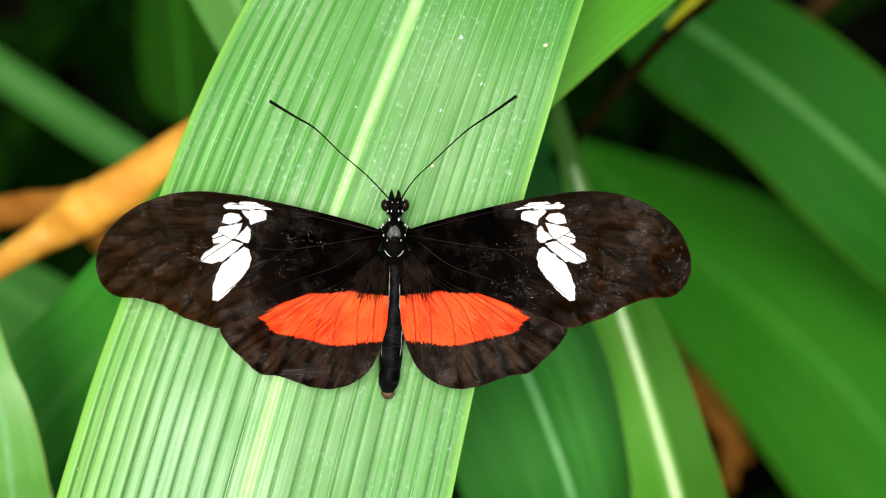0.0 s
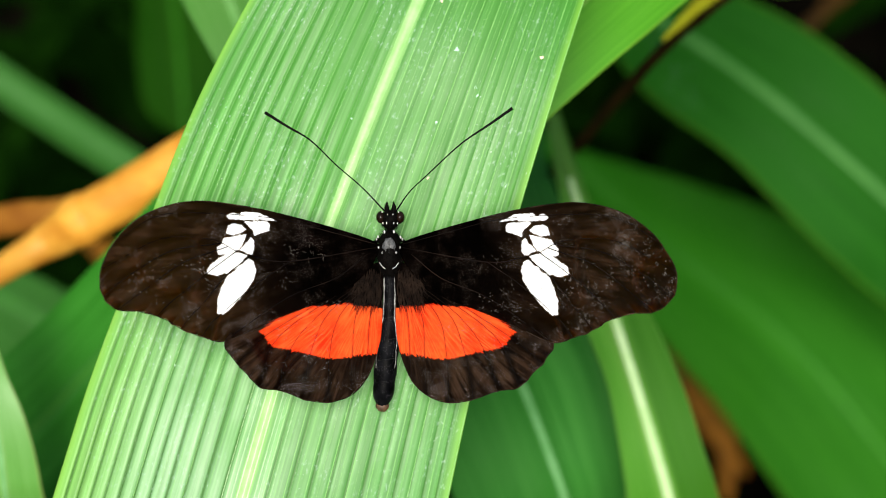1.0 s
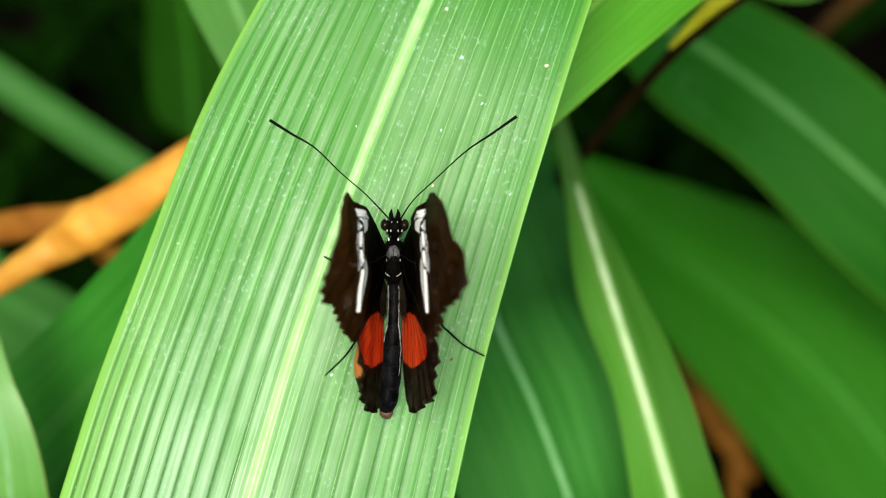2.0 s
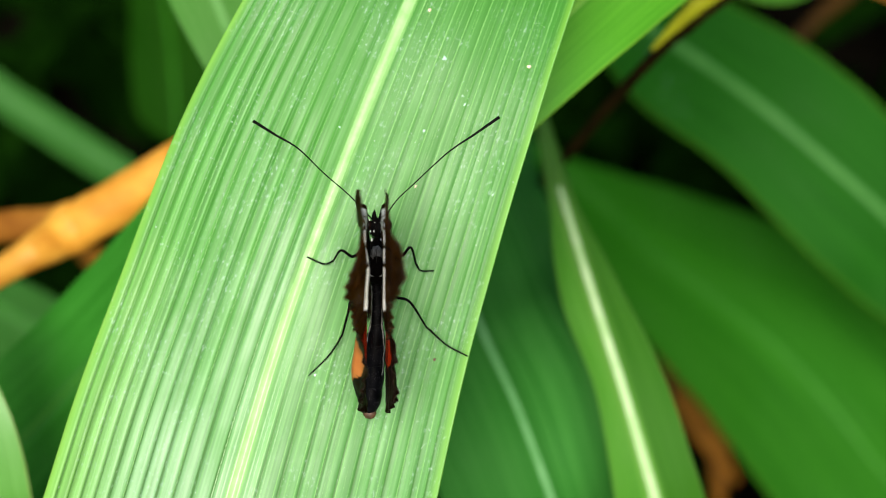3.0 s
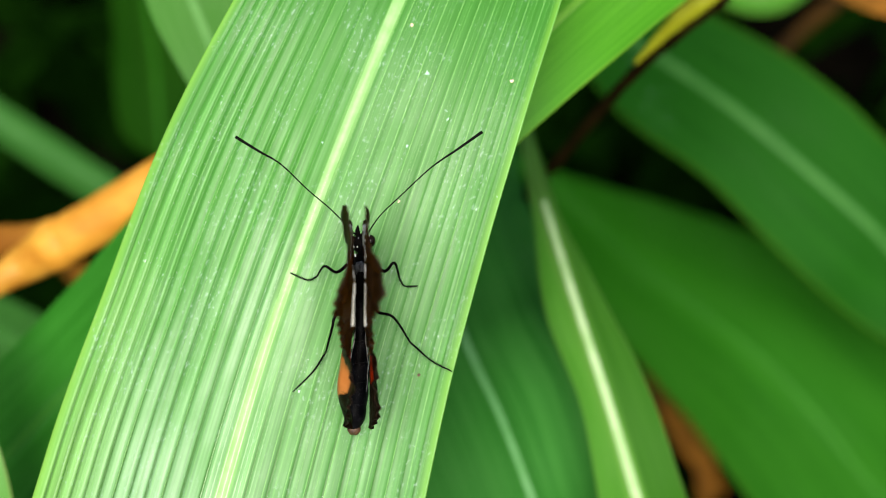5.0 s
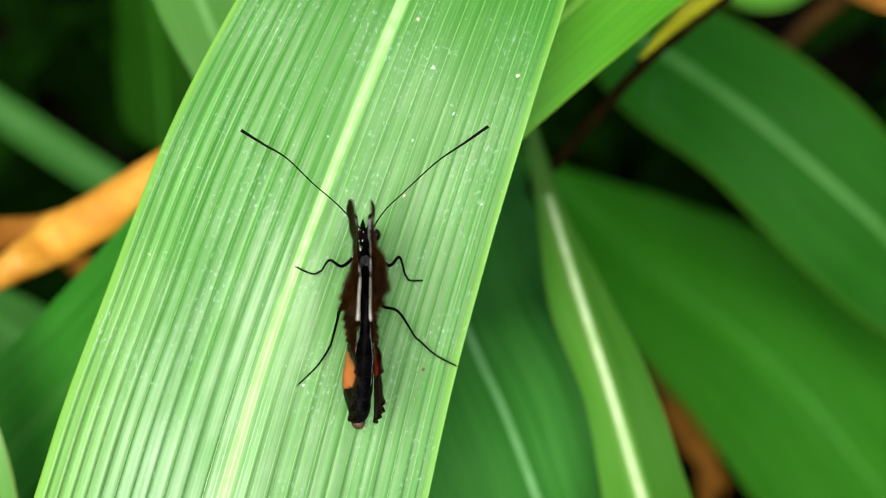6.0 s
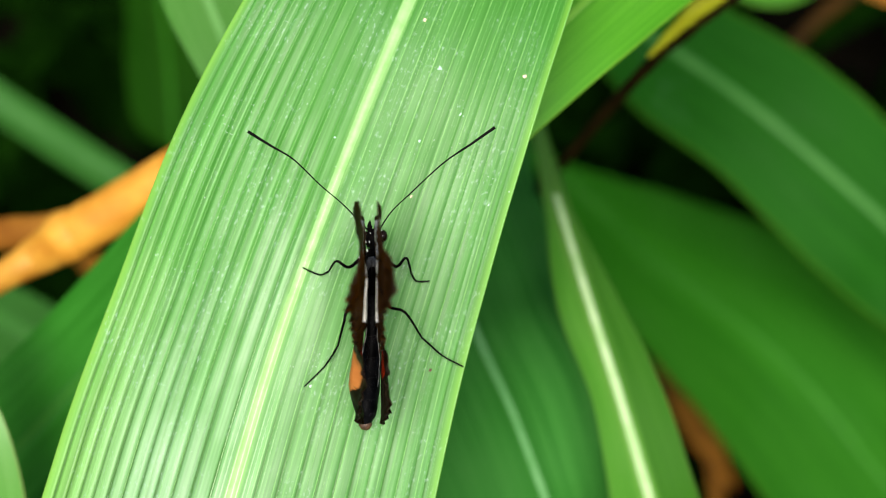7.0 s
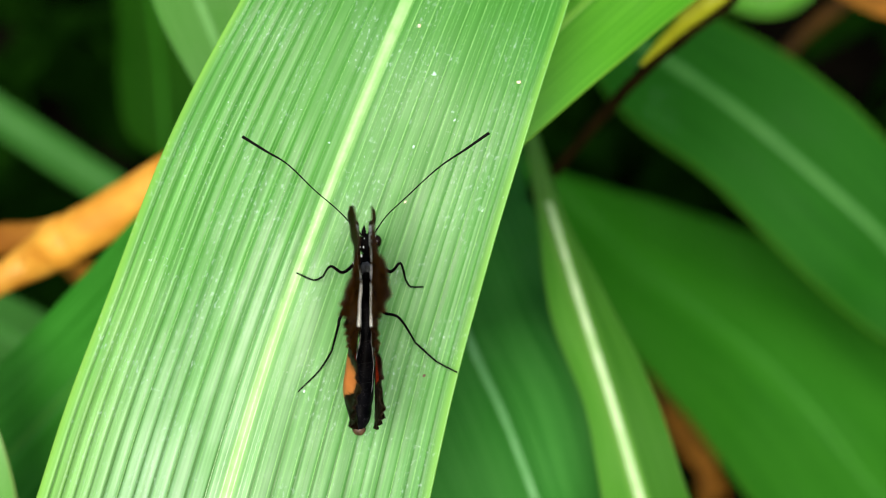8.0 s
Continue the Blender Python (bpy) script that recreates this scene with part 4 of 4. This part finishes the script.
def inside_distance(points, loop):
    """Signed distance of points to a closed outline: negative within."""
    a, b = loop, np.roll(loop, -1, axis=0)
    best = np.full(len(points), 1e9)
    odd = np.zeros(len(points), bool)
    for p, q in zip(a, b):
        e = q - p
        t = np.clip(((points - p) @ e) / max(e @ e, 1e-12), 0, 1)
        best = np.minimum(best, np.hypot(*(points - p - t[:, None] * e).T))
        cross = (p[1] > points[:, 1]) != (q[1] > points[:, 1])
        with np.errstate(divide="ignore", invalid="ignore"):
            x = p[0] + (points[:, 1] - p[1]) / (q[1] - p[1]) * (q[0] - p[0])
        odd ^= cross & (points[:, 0] < x)
    return np.where(odd, -best, best)


def ease(f):
    f = np.clip(f, 0.0, 1.0)
    return f * f * (3 - 2 * f)


# how far each folded wing leans out of its plane at places of its plan (plan units)
FORE_LEAN = {
    -1: [(282, 82, 13), (352, 85, 10), (412, 75, 5), (462, 52, 1), (502, 14, -4), (300, 45, -1), (225, 50, 0), (255, 10, 1), (300, 5, -2), (262, -35, -6), (312, -35, -8),
         (275, -70, -4), (318, -85, -5), (522, -35, 1), (518, -55, 12), (514, -76, 20), (487, -99, 22), (450, -102, 11), (407, -115, 17), (380, -131, 11), (340, -146, 8),
         (302, -153, 3), (230, -120, 0), (400, -30, 4), (150, 0, 0), (60, 0, 0), (150, -70, 0)],
    1: [(282, 82, 2), (352, 85, -2), (412, 75, -1), (462, 52, 2), (502, 14, 4), (300, 45, -5), (225, 50, -6), (255, 10, -2), (300, 5, -3), (262, -35, -2), (312, -35, -3),
        (275, -70, -2), (318, -85, -3), (522, -35, 21), (518, -55, 28), (514, -76, 25), (487, -99, 9), (450, -102, 8), (407, -115, 5), (380, -131, 8), (340, -146, 5),
        (302, -153, 5), (230, -120, 0), (400, -30, 8), (150, 0, 0), (60, 0, 0), (150, -70, 0)],
}
HIND_LEAN = {
    -1: [(200, -95, 4), (260, -118, 0), (304, -150, -10), (292, -182, -17), (262, -212, -8), (237, -234, -4), (200, -240, -6), (108, -262, -5), (190, -150, 8), (190, -185, 16),
         (180, -212, 16), (140, -225, 3), (100, -190, 4), (60, -120, 0), (30, -190, 0), (120, -100, 0)],
    1: [(200, -95, -1), (260, -118, -2), (304, -150, 9), (292, -182, 0), (262, -212, 9), (237, -234, 10), (200, -240, 6), (108, -262, -1), (190, -150, 2), (190, -185, 4),
        (180, -212, 6), (140, -225, 3), (100, -190, 0), (60, -120, 0), (30, -190, 0), (120, -100, 0)],
}


def leaning(x, y, spots, wide):
    """A soft blend of the leans given at the spots."""
    total = lean = 0.0
    for sx, sy, out in spots:
        w = np.exp(-((x - sx) ** 2 + (y - sy) ** 2) / (2 * wide * wide)) + 1e-7
        total, lean = total + w, lean + w * out
    return lean / total


def hem(x, y, plan, depth):
    """1 on the wing's margin, fading inwards."""
    d = inside_distance(np.column_stack((x, y)), loop_catmull(plan, 4))
    return np.exp(-(d / depth) ** 2)


def fore_bend(x, y, side):
    """The forewing creases along its white patches and flares towards a rippled, nibbled margin."""
    run = -(0.8 * x + 0.6 * y)
    teeth = np.abs(np.sin(run * math.pi / 27 + 0.8 * np.sin(run * 0.045 + 2 * side))) - 0.6
    crease = (5.0 if side < 0 else 3.4) * ease((x - 279 + 0.3 * y) / 6) * ease((400 - x) / 90)
    return -leaning(x, y, FORE_LEAN[side], 17) - crease + 9.0 * teeth * hem(x, y, FORE_PLAN, 11) * ease((-y - 35) / 40) * ease((x - 290) / 30)


def hind_bend(x, y, side):
    """The hindwing bellies out beside the abdomen and curls in at its hem."""
    run = 0.7 * x + 0.7 * y
    teeth = np.abs(np.sin(run * math.pi / 30 + 0.8 * np.sin(run * 0.05 + side))) - 0.6
    return -leaning(x, y, HIND_LEAN[side], 20) + 8.0 * teeth * hem(x, y, HIND_PLAN, 10) * ease((-y - 120) / 40) * ease((x - 60) / 60)


def wing_mesh(name, plan, marks, veins, bend, centre, side, top, below, scallop, lift):
    rim = loop_catmull(plan, 18)
    # small scallops along the outer margin
    n = len(rim)
    for i in range(n):
        x, y = rim[i]
        m = scallop(x, y)
        if m:
            d = rim[i] - np.array(centre)
            rim[i] = rim[i] + d / np.hypot(*d) * m * (math.cos(i * 2 * math.pi / 16.0) + 0.6 * noise.noise(Vector((i * 0.23, side * 3.0, 0.5))))
    rings = 60
    pts = [np.array(centre, float)]
    for r in range(1, rings + 1):
        f = (r / rings) ** 0.8
        pts.extend(centre + (rim - centre) * f)
    pts = np.array(pts)
    mark = np.full(len(pts), 1e9)
    grow = 0.5 if len(marks) > 1 else 0.0
    for plan_mark in marks:
        mark = np.minimum(mark, inside_distance(pts, np.array(plan_mark, float)) - grow)
    z = bend(pts[:, 0], pts[:, 1]) + lift
    verts = np.column_stack(((pts[:, 0] * UNIT - HINGE_X) * side, pts[:, 1] * UNIT, z * UNIT)) * MM
    faces = []
    for j in range(n):
        k = (j + 1) % n
        faces.append((0, 1 + j, 1 + k))
        for r in range(rings - 1):
            a = 1 + r * n
            faces.append((a + j, a + n + j, a + n + k, a + k))
    # the plan runs clockwise, so turn the faces for the side whose top must look up
    if side > 0:
        faces = [f[::-1] for f in faces]
    me = mesh_of(name, verts, faces)
    if me.polygons[len(me.polygons) // 2].normal.z < 0:
        me.flip_normals()
    root = np.array(veins[0][0], float)
    rel = pts - root
    angle = np.degrees(np.arctan2(rel[:, 1], np.maximum(rel[:, 0], 1e-3) if side else rel[:, 0]))
    span = np.hypot(*rel.T)
    reach = span.max()
    under = inside_distance(pts, np.array(UNDER_PLAN, float)) + (60 if side > 0 else 0)   # pale on one wing only
    lines = [catmull(line_points(line), 4) for line in veins]
    vein = np.full(len(pts), 1e9)
    for line in lines:
        for p, q in zip(line, line[1:]):
            p2, e = np.array(p[:2]), np.array((q - p)[:2])
            f = np.clip(((pts - p2) @ e) / max(e @ e, 1e-12), 0, 1)
            vein = np.minimum(vein, np.hypot(*(pts - p2 - f[:, None] * e).T))
    at = me.attributes.new("plan", "FLOAT_VECTOR", "POINT")
    at.data.foreach_set("vector", np.column_stack((pts * UNIT + (3.0 if side > 0 else 41.0), np.full(len(pts), side * 7.0))).astype(np.float32).ravel())
    values = {"vein": vein * UNIT, "mark": mark * UNIT, "mark_under": under * UNIT, "outer": np.clip((span / reach - 0.30) / 0.45, 0, 1), "ray": angle / 6.5, "span": span * UNIT}
    for key, data in values.items():
        at = me.attributes.new(key, "FLOAT", "POINT")
        at.data.foreach_set("value", np.asarray(data, np.float32))
    me.materials.append(top)
    me.materials.append(below)
    return me


def build_wing(name, plan, marks, veins, bend, centre, side, top, below, vein_mat, scallop, lift, parent, label):
    ob = new(name, wing_mesh(name, plan, marks, veins, bend, centre, side, top, below, scallop, lift))
    ob.parent = parent
    m = ob.modifiers.new("membrane", "SOLIDIFY")
    m.thickness, m.offset, m.material_offset = 0.07 * MM, -1.0, 1
    tagged(ob, label)
    for line in veins:
        dense = catmull(line_points(line), 5)
        flat = np.array([(p.x, p.y) for p in dense])
        rise = bend(flat[:, 0], flat[:, 1]) + lift
        pts = [((x * UNIT - HINGE_X) * side, y * UNIT, z * UNIT) for (x, y), z in zip(flat, rise)]
        radii = [(0.062 if name == "forewing" else 0.024) - (0.032 if name == "forewing" else 0.008) * i / (len(pts) - 1) for i in range(len(pts))]
        part("vein", tube_mesh("vein", pts, radii, 6, 1), vein_mat, ob)
    rim = [p for p in loop_catmull(plan, 6) if (p[0] > 250 if name == "forewing" else p[1] < -150)]
    flat = np.array(rim)
    rise = bend(flat[:, 0], flat[:, 1]) + lift
    pts = [((x * UNIT - HINGE_X) * side, y * UNIT, z * UNIT) for (x, y), z in zip(flat, rise)]
    part("fringe", tube_mesh("fringe", pts, [0.05] * len(pts), 6, 1, 1.0, 0.6), FRINGE, ob, "thin brown fringe")
    return ob


def line_points(line):
    return [(x, y, 0) for x, y in line]


def hair_mesh(name, centre, size, count, length, seed, low=-0.2):
    """Short bent hairs over a rounded body, as slim three-sided spikes."""
    rng, verts, faces = random.Random(seed), [], []
    while count:
        d = Vector((rng.gauss(0, 1), rng.gauss(0, 1), rng.gauss(0, 1))).normalized()
        if d.z < low:
            continue
        count -= 1
        p = Vector(centre) + Vector((d.x * size[0], d.y * size[1], d.z * size[2]))
        tip = p + (d + Vector((rng.uniform(-.5, .5), rng.uniform(-1.0, -0.1), rng.uniform(-.2, .3)))).normalized() * length * rng.uniform(0.5, 1.2)
        s = d.cross(Vector((0.3, 0.2, 1))).normalized() * 0.03
        u = d.cross(s).normalized() * 0.03
        k = len(verts)
        verts += [(p + s) * MM, (p - s * 0.5 + u) * MM, (p - s * 0.5 - u) * MM, tip * MM]
        faces += [(k, k + 1, k + 3), (k + 1, k + 2, k + 3), (k + 2, k, k + 3)]
    return mesh_of(name, verts, faces, False)


def wing_hair_mesh(name, bend, side, seed):
    """Long brown hairs over the base of a hindwing, lying back towards its band."""
    rng, verts, faces = random.Random(seed), [], []
    for _ in range(260):
        x, y = rng.uniform(14, 62), rng.uniform(-84, -28)
        length, turn = rng.uniform(18, 36), rng.gauss(-1.35, 0.22)
        line = np.array([(x + math.cos(turn) * length * f, y + math.sin(turn) * length * f) for f in (0.0, 0.5, 1.0)])
        z = bend(line[:, 0], line[:, 1]) - 3.0 + np.array((1.0, rng.uniform(4, 9), 2.5))
        k = len(verts)
        for (px, py), pz, half in zip(line, z, (0.55, 0.45, 0.1)):
            verts += [((qx * UNIT - HINGE_X) * side * MM, py * UNIT * MM, (pz + up) * UNIT * MM) for qx, up in ((px - half, 0), (px, half), (px + half, 0))]
        faces += [(k, k + 1, k + 4, k + 3), (k + 1, k + 2, k + 5, k + 4), (k + 3, k + 4, k + 7, k + 6), (k + 4, k + 5, k + 8, k + 7)]
    return mesh_of(name, verts, faces, False)


def scratch_mesh(name, plan, bend, side, lift, seed, count, inner):
    """Short pale slivers where scales were rubbed off, in a few loose bundles."""
    rng, verts, faces = random.Random(seed), [], []
    rim = loop_catmull(plan, 2)
    spots = []
    while len(spots) < count // 12:
        p = (rng.uniform(inner, 510), rng.uniform(-250, 80))
        if inside_distance(np.array([p]), rim)[0] < -12:
            spots.append((*p, rng.uniform(0, 3.14)))
    for _ in range(count):
        cx, cy, lean = rng.choice(spots)
        x, y = cx + rng.gauss(0, 11), cy + rng.gauss(0, 11)
        length, turn, half = rng.uniform(0.7, 4.6), lean + rng.gauss(0, 0.6), rng.uniform(0.16, 0.4)
        if inside_distance(np.array([(x, y)]), rim)[0] > -length:
            continue
        d, n = np.array((math.cos(turn), math.sin(turn))) * length, np.array((-math.sin(turn), math.cos(turn))) * half
        pts = np.array([(x, y) - d, (x, y) + n, (x, y) + d, (x, y) - n])
        z = bend(pts[:, 0], pts[:, 1]) + lift + np.array((0.3, 0.8, 0.3, 0.8))
        k = len(verts)
        verts += [((px * UNIT - HINGE_X) * side * MM, py * UNIT * MM, pz * UNIT * MM) for (px, py), pz in zip(pts, z)]
        faces.append((k, k + 1, k + 2, k + 3))
    return mesh_of(name, verts, faces, False)


def girth(f):
    """The abdomen's half-width from its slim waist (0) to its tip (1), in mm."""
    return 0.74 + 0.56 * ease((f - 0.36) / 0.26) - 0.30 * ease((f - 0.86) / 0.14)


def abdomen_mesh():
    """Seven swelling segments that taper to the tip."""
    line = [(0.0, -2.6, 4.2), (0.05, -5.0, 4.3), (-0.1, -9.0, 4.0), (-0.4, -13.2, 3.4), (-0.8, -18.0, 2.9)]
    pts = catmull(line, 18)
    n, verts, faces, sides = len(pts), [], [], 20
    for i, c in enumerate(pts):
        f = i / (n - 1)
        r = girth(f)
        r *= 1 + 0.10 * abs(math.sin(math.pi * 7 * f)) - 0.06
        if f > 0.95:
            r *= 1 - 0.35 * (f - 0.95) / 0.05
        for j in range(sides):
            a = 2 * math.pi * j / sides
            verts.append((c + Vector((math.cos(a) * r, 0, math.sin(a) * r * 0.95))) * MM)
    for i in range(n - 1):
        for j in range(sides):
            k = (j + 1) % sides
            faces.append((i * sides + j, i * sides + k, (i + 1) * sides + k, (i + 1) * sides + j))
    faces.append(tuple(range((n - 1) * sides, n * sides)))
    return mesh_of("abdomen", verts, faces), pts, n


def build_butterfly():
    fly = new("butterfly")
    fly.matrix_world = PERCH
    tagged(fly, "black butterfly with white patches and red bands on its wings", "butterfly")

    me, line, n = abdomen_mesh()
    abdomen = part("abdomen", me, ABDOMEN, fly, "grey-black segmented abdomen")
    for s in range(1, 7):                       # pale rings between the segments
        i = int(s / 7 * (n - 1))
        f = i / (n - 1)
        r = girth(f) * 0.965
        arc = [line[i] + Vector((math.cos(a) * r, 0.10 * math.sin(a * 2), math.sin(a) * r * 0.95)) for a in [math.pi * (0.04 + 0.92 * j / 10) for j in range(11)]]
        part("ring", tube_mesh("ring", arc, [0.015 + 0.04 * abs(math.cos(math.pi * j / 10)) ** 3 for j in range(11)], 6, 1), RING_SCALES, abdomen, "thin whitish ring")
    for sx in (-1, 1):                          # pale arcs on each flank, one to a segment
        for s in range(6):
            i = int((0.05 + 0.118 * s) * (n - 1))
            pts = []
            for j in (0, 2, 5, 8, 10):
                r = girth((i + j) / (n - 1))
                pts.append(line[i + j] + Vector((sx * r * (0.80 + 0.006 * j * (10 - j) / 2), 0, r * (0.68 - 0.012 * j))))
            fat = 1.0 if s < 4 else 0.55
            part("flank_mark", tube_mesh("flank_mark", pts, [0.02 * fat, 0.10 * fat, 0.05 * fat, 0.11 * fat, 0.01 * fat], 6, 4, 1.0, 0.5), FLANK_SCALES, abdomen, "whitish flank mark")
    end = line[-1]
    part("abdomen_tip", ball_mesh("abdomen_tip", (end.x, end.y + 0.1, end.z), (0.80, 0.75, 0.62), 10, 14, 0.12), TIP, abdomen, "ochre-brown tip")

    thorax = part("thorax", ball_mesh("thorax", (0, -0.1, 4.6), (1.45, 2.75, 1.75), 18, 22, 0.05), FUR, fly, "furry black thorax")
    part("thorax_hair", hair_mesh("thorax_hair", (0, -0.1, 4.6), (1.42, 2.7, 1.72), 900, 0.55, 5), FUR, thorax)
    part("thorax_plate", ball_mesh("thorax_plate", (0, 0.50, 5.95), (0.80, 1.15, 0.36), 12, 18, 0.16), GREY_SCALES, thorax, "shiny grey plate")
    part("plate_ridge", tube_mesh("plate_ridge", [(0, 1.3, 6.3), (0, 0.4, 6.42), (0, -0.6, 6.2)], [0.03, 0.05, 0.02], 6), RING_SCALES, thorax)
    for sx in (-1, 1):
        for x, y, z, r in ((0.55, 2.35, 5.75, 0.24), (1.30, 1.75, 5.35, 0.22), (1.25, 0.55, 5.55, 0.20), (0.78, -0.05, 6.05, 0.20), (1.5, 1.5, 4.9, 0.2)):
            part("thorax_spot", ball_mesh("thorax_spot", (sx * x, y, z), (r * 0.45, r * 0.8, r * 0.4), 6, 10, 0.2), WHITE_SCALES, thorax, "whitish spot")
        part("collar_mark", tube_mesh("collar_mark", [(sx * 1.1, -1.2, 5.7), (sx * 0.75, -1.7, 5.85), (sx * 0.35, -1.95, 5.9)], [0.03, 0.055, 0.02], 6), WHITE_SCALES, thorax, "whitish mark")

    head = part("head", ball_mesh("head", (0.1, 3.75, 4.7), (1.05, 1.15, 1.05), 14, 18, 0.06), FUR, fly, "furry black head")
    part("head_hair", hair_mesh("head_hair", (0.1, 3.75, 4.7), (1.0, 1.1, 1.0), 350, 0.4, 6), FUR, head)
    for sx in (-1, 1):
        part("eye", ball_mesh("eye", (0.1 + sx * 1.12, 4.05, 4.75), (0.55, 0.72, 0.72), 12, 16), EYE, head, "glossy brown compound eye")
        part("palp", tube_mesh("palp", [(0.1 + sx * 0.3, 4.4, 4.9), (0.1 + sx * 0.42, 5.15, 5.3), (0.1 + sx * 0.36, 5.85, 5.5)], [0.26, 0.27, 0.05], 8), FUR, head, "pointed black palp")
        for x, y, z, r in ((0.42, 3.35, 5.65, 0.17), (0.85, 3.35, 5.3, 0.17), (0.32, 4.35, 5.5, 0.12), (0.95, 4.65, 5.2, 0.12)):
            part("head_spot", ball_mesh("head_spot", (0.1 + sx * x, y, z), (r * 0.45, r * 0.85, r * 0.4), 6, 8, 0.2), WHITE_SCALES, head, "white spot")

    ANT = {-1: [(-0.5, 4.7, 5.4), (-3.2, 7.5, 6.6), (-6.0, 9.9, 7.4), (-9.0, 12.75, 8.0), (-11.6, 14.3, 8.2), (-14.2, 15.9, 8.3)],
           1: [(0.75, 4.7, 5.4), (2.3, 6.9, 6.4), (4.5, 9.0, 7.1), (8.2, 12.4, 7.8), (11.4, 14.6, 8.1), (14.1, 16.5, 8.3)]}
    for sx, pts in ANT.items():
        part("antenna", tube_mesh("antenna", pts, [0.09, 0.07, 0.07, 0.085, 0.135, 0.18], 8, 10), CHITIN, fly, "thin black clubbed antenna")

    LEGS = [[(-1.2, 1.6, 3.6), (-2.75, 0.4, 4.4), (-4.15, 1.1, 5.0), (-5.2, -0.1, 2.2), (-6.4, -0.5, 0.55), (-8.4, 0.35, 0.28)],
            [(1.2, 1.6, 3.6), (2.8, 0.5, 4.4), (3.95, 1.5, 5.0), (4.55, -0.45, 2.4), (5.1, -1.2, 0.5), (6.65, -1.25, 0.28)],
            [(1.0, -1.6, 3.6), (1.9, -4.1, 4.2), (3.85, -4.85, 4.6), (5.8, -7.85, 2.6), (8.2, -10.0, 0.5), (10.7, -11.35, 0.28)],
            [(-1.0, -1.6, 3.6), (-2.9, -4.6, 4.4), (-3.3, -6.1, 4.4), (-4.05, -8.8, 2.8), (-5.7, -11.3, 0.5), (-8.15, -13.75, 0.28)]]
    for pts in LEGS:
        leg = part("leg", tube_mesh("leg", pts[:4], [0.22, 0.19, 0.15, 0.11], 8, 6), CHITIN, fly, "thin black jointed leg")
        part("tarsus", tube_mesh("tarsus", pts[3:], [0.11, 0.11, 0.09], 8, 6, 1.0, 0.35), CHITIN, leg, "black foot resting on the leaf")

    fore_top, fore_low = wing_material("forewing_upper", "fore"), wing_material("forewing_under", "fore", True)
    hind_top, hind_low = wing_material("hindwing_upper", "hind"), wing_material("hindwing_under", "hind", True)
    vein_mat = simple_material("vein_brown", (0.0006, 0.0004, 0.0003), (0.016, 0.009, 0.006), 260, 0.5, 0.05)

    def fore_scallop(x, y):
        return 1.5 if x > 300 and y < -88 else 0.0

    def hind_scallop(x, y):
        return 0.9 if y < -170 and x > 40 else 0.0

    wings = {}
    for side in (-1, 1):
        wings["fore", side] = build_wing("forewing", FORE_PLAN, WHITE_PLANS, FORE_VEINS, (lambda x, y, side=side: fore_bend(x, y, side)), (285, -25), side, fore_top, fore_low, vein_mat,
                                         fore_scallop, 3.0, fly, "black-brown forewing with a broken white band")
        wings["hind", side] = build_wing("hindwing", HIND_PLAN, [RED_PLAN], HIND_VEINS, (lambda x, y, side=side: hind_bend(x, y, side)), (140, -160), side, hind_top, hind_low, vein_mat,
                                         hind_scallop, -3.0, fly, "black hindwing with a wide red band")
        part("wing_hair", wing_hair_mesh("wing_hair", (lambda x, y, side=side: hind_bend(x, y, side)), side, 40 + side), HAIR, wings["hind", side], "long dark brown hairs")
        part("rubbed_scales", scratch_mesh("rubbed_scales", FORE_PLAN, (lambda x, y, side=side: fore_bend(x, y, side)), side, 3.0, 50 + side, 320 if side > 0 else 200, 90), RUBBED, wings["fore", side], "pale rubbed scratches")
        part("rubbed_scales", scratch_mesh("rubbed_scales", HIND_PLAN, (lambda x, y, side=side: hind_bend(x, y, side)), side, -3.0, 60 + side, 110, 90), RUBBED, wings["hind", side], "pale rubbed scratches")
    return wings


WINGS = build_butterfly()

# ---- what moves ----
# seconds, then the lift of left forewing, right forewing, left hindwing, right hindwing, and the forewings' swing forward, in degrees
BEATS = [
    (0.0, 4, 4, 3, 3, 0.0), (0.5, 5, 5, 4, 4, 0.0), (0.7, 11, 11, 10, 10, 0.0), (1.0, 25.5, 24.2, 24, 23, 0.0), (1.2, 33, 33, 31, 31, 0.0),
    (1.5, 50, 49, 48, 48, 1.0), (1.8, 72, 70, 71, 69, 2.5), (2.05, 84, 81, 83, 79, 4.0), (2.3, 88.9, 86.6, 87.6, 85.0, 4.5), (2.5, 89.3, 87.3, 88.0, 85.8, 4.5),
    (3.0, 90.1, 87.7, 88.8, 86.4, 4.5), (3.5, 90.5, 87.9, 89.2, 86.7, 4.5), (4.5, 91.0, 88.4, 89.7, 87.3, 4.5), (6.0, 91.1, 88.5, 89.9, 87.4, 4.5), (8.0, 91.1, 88.6, 89.9, 87.6, 4.5),
]


def motions():
    for side, fore_col, hind_col in ((-1, 1, 3), (1, 2, 4)):
        hinge = (side * HINGE_X * MM, 0.0, HINGE_Z * MM)
        walk(WINGS["fore", side], [(b[0], pose(*hinge, 0, -side * b[fore_col], 0) @ pose(0, 0, 0, 0, 0, side * b[5])) for b in BEATS])
        walk(WINGS["hind", side], [(b[0], pose(*hinge, 0, -side * b[hind_col], 0)) for b in BEATS])


motions()
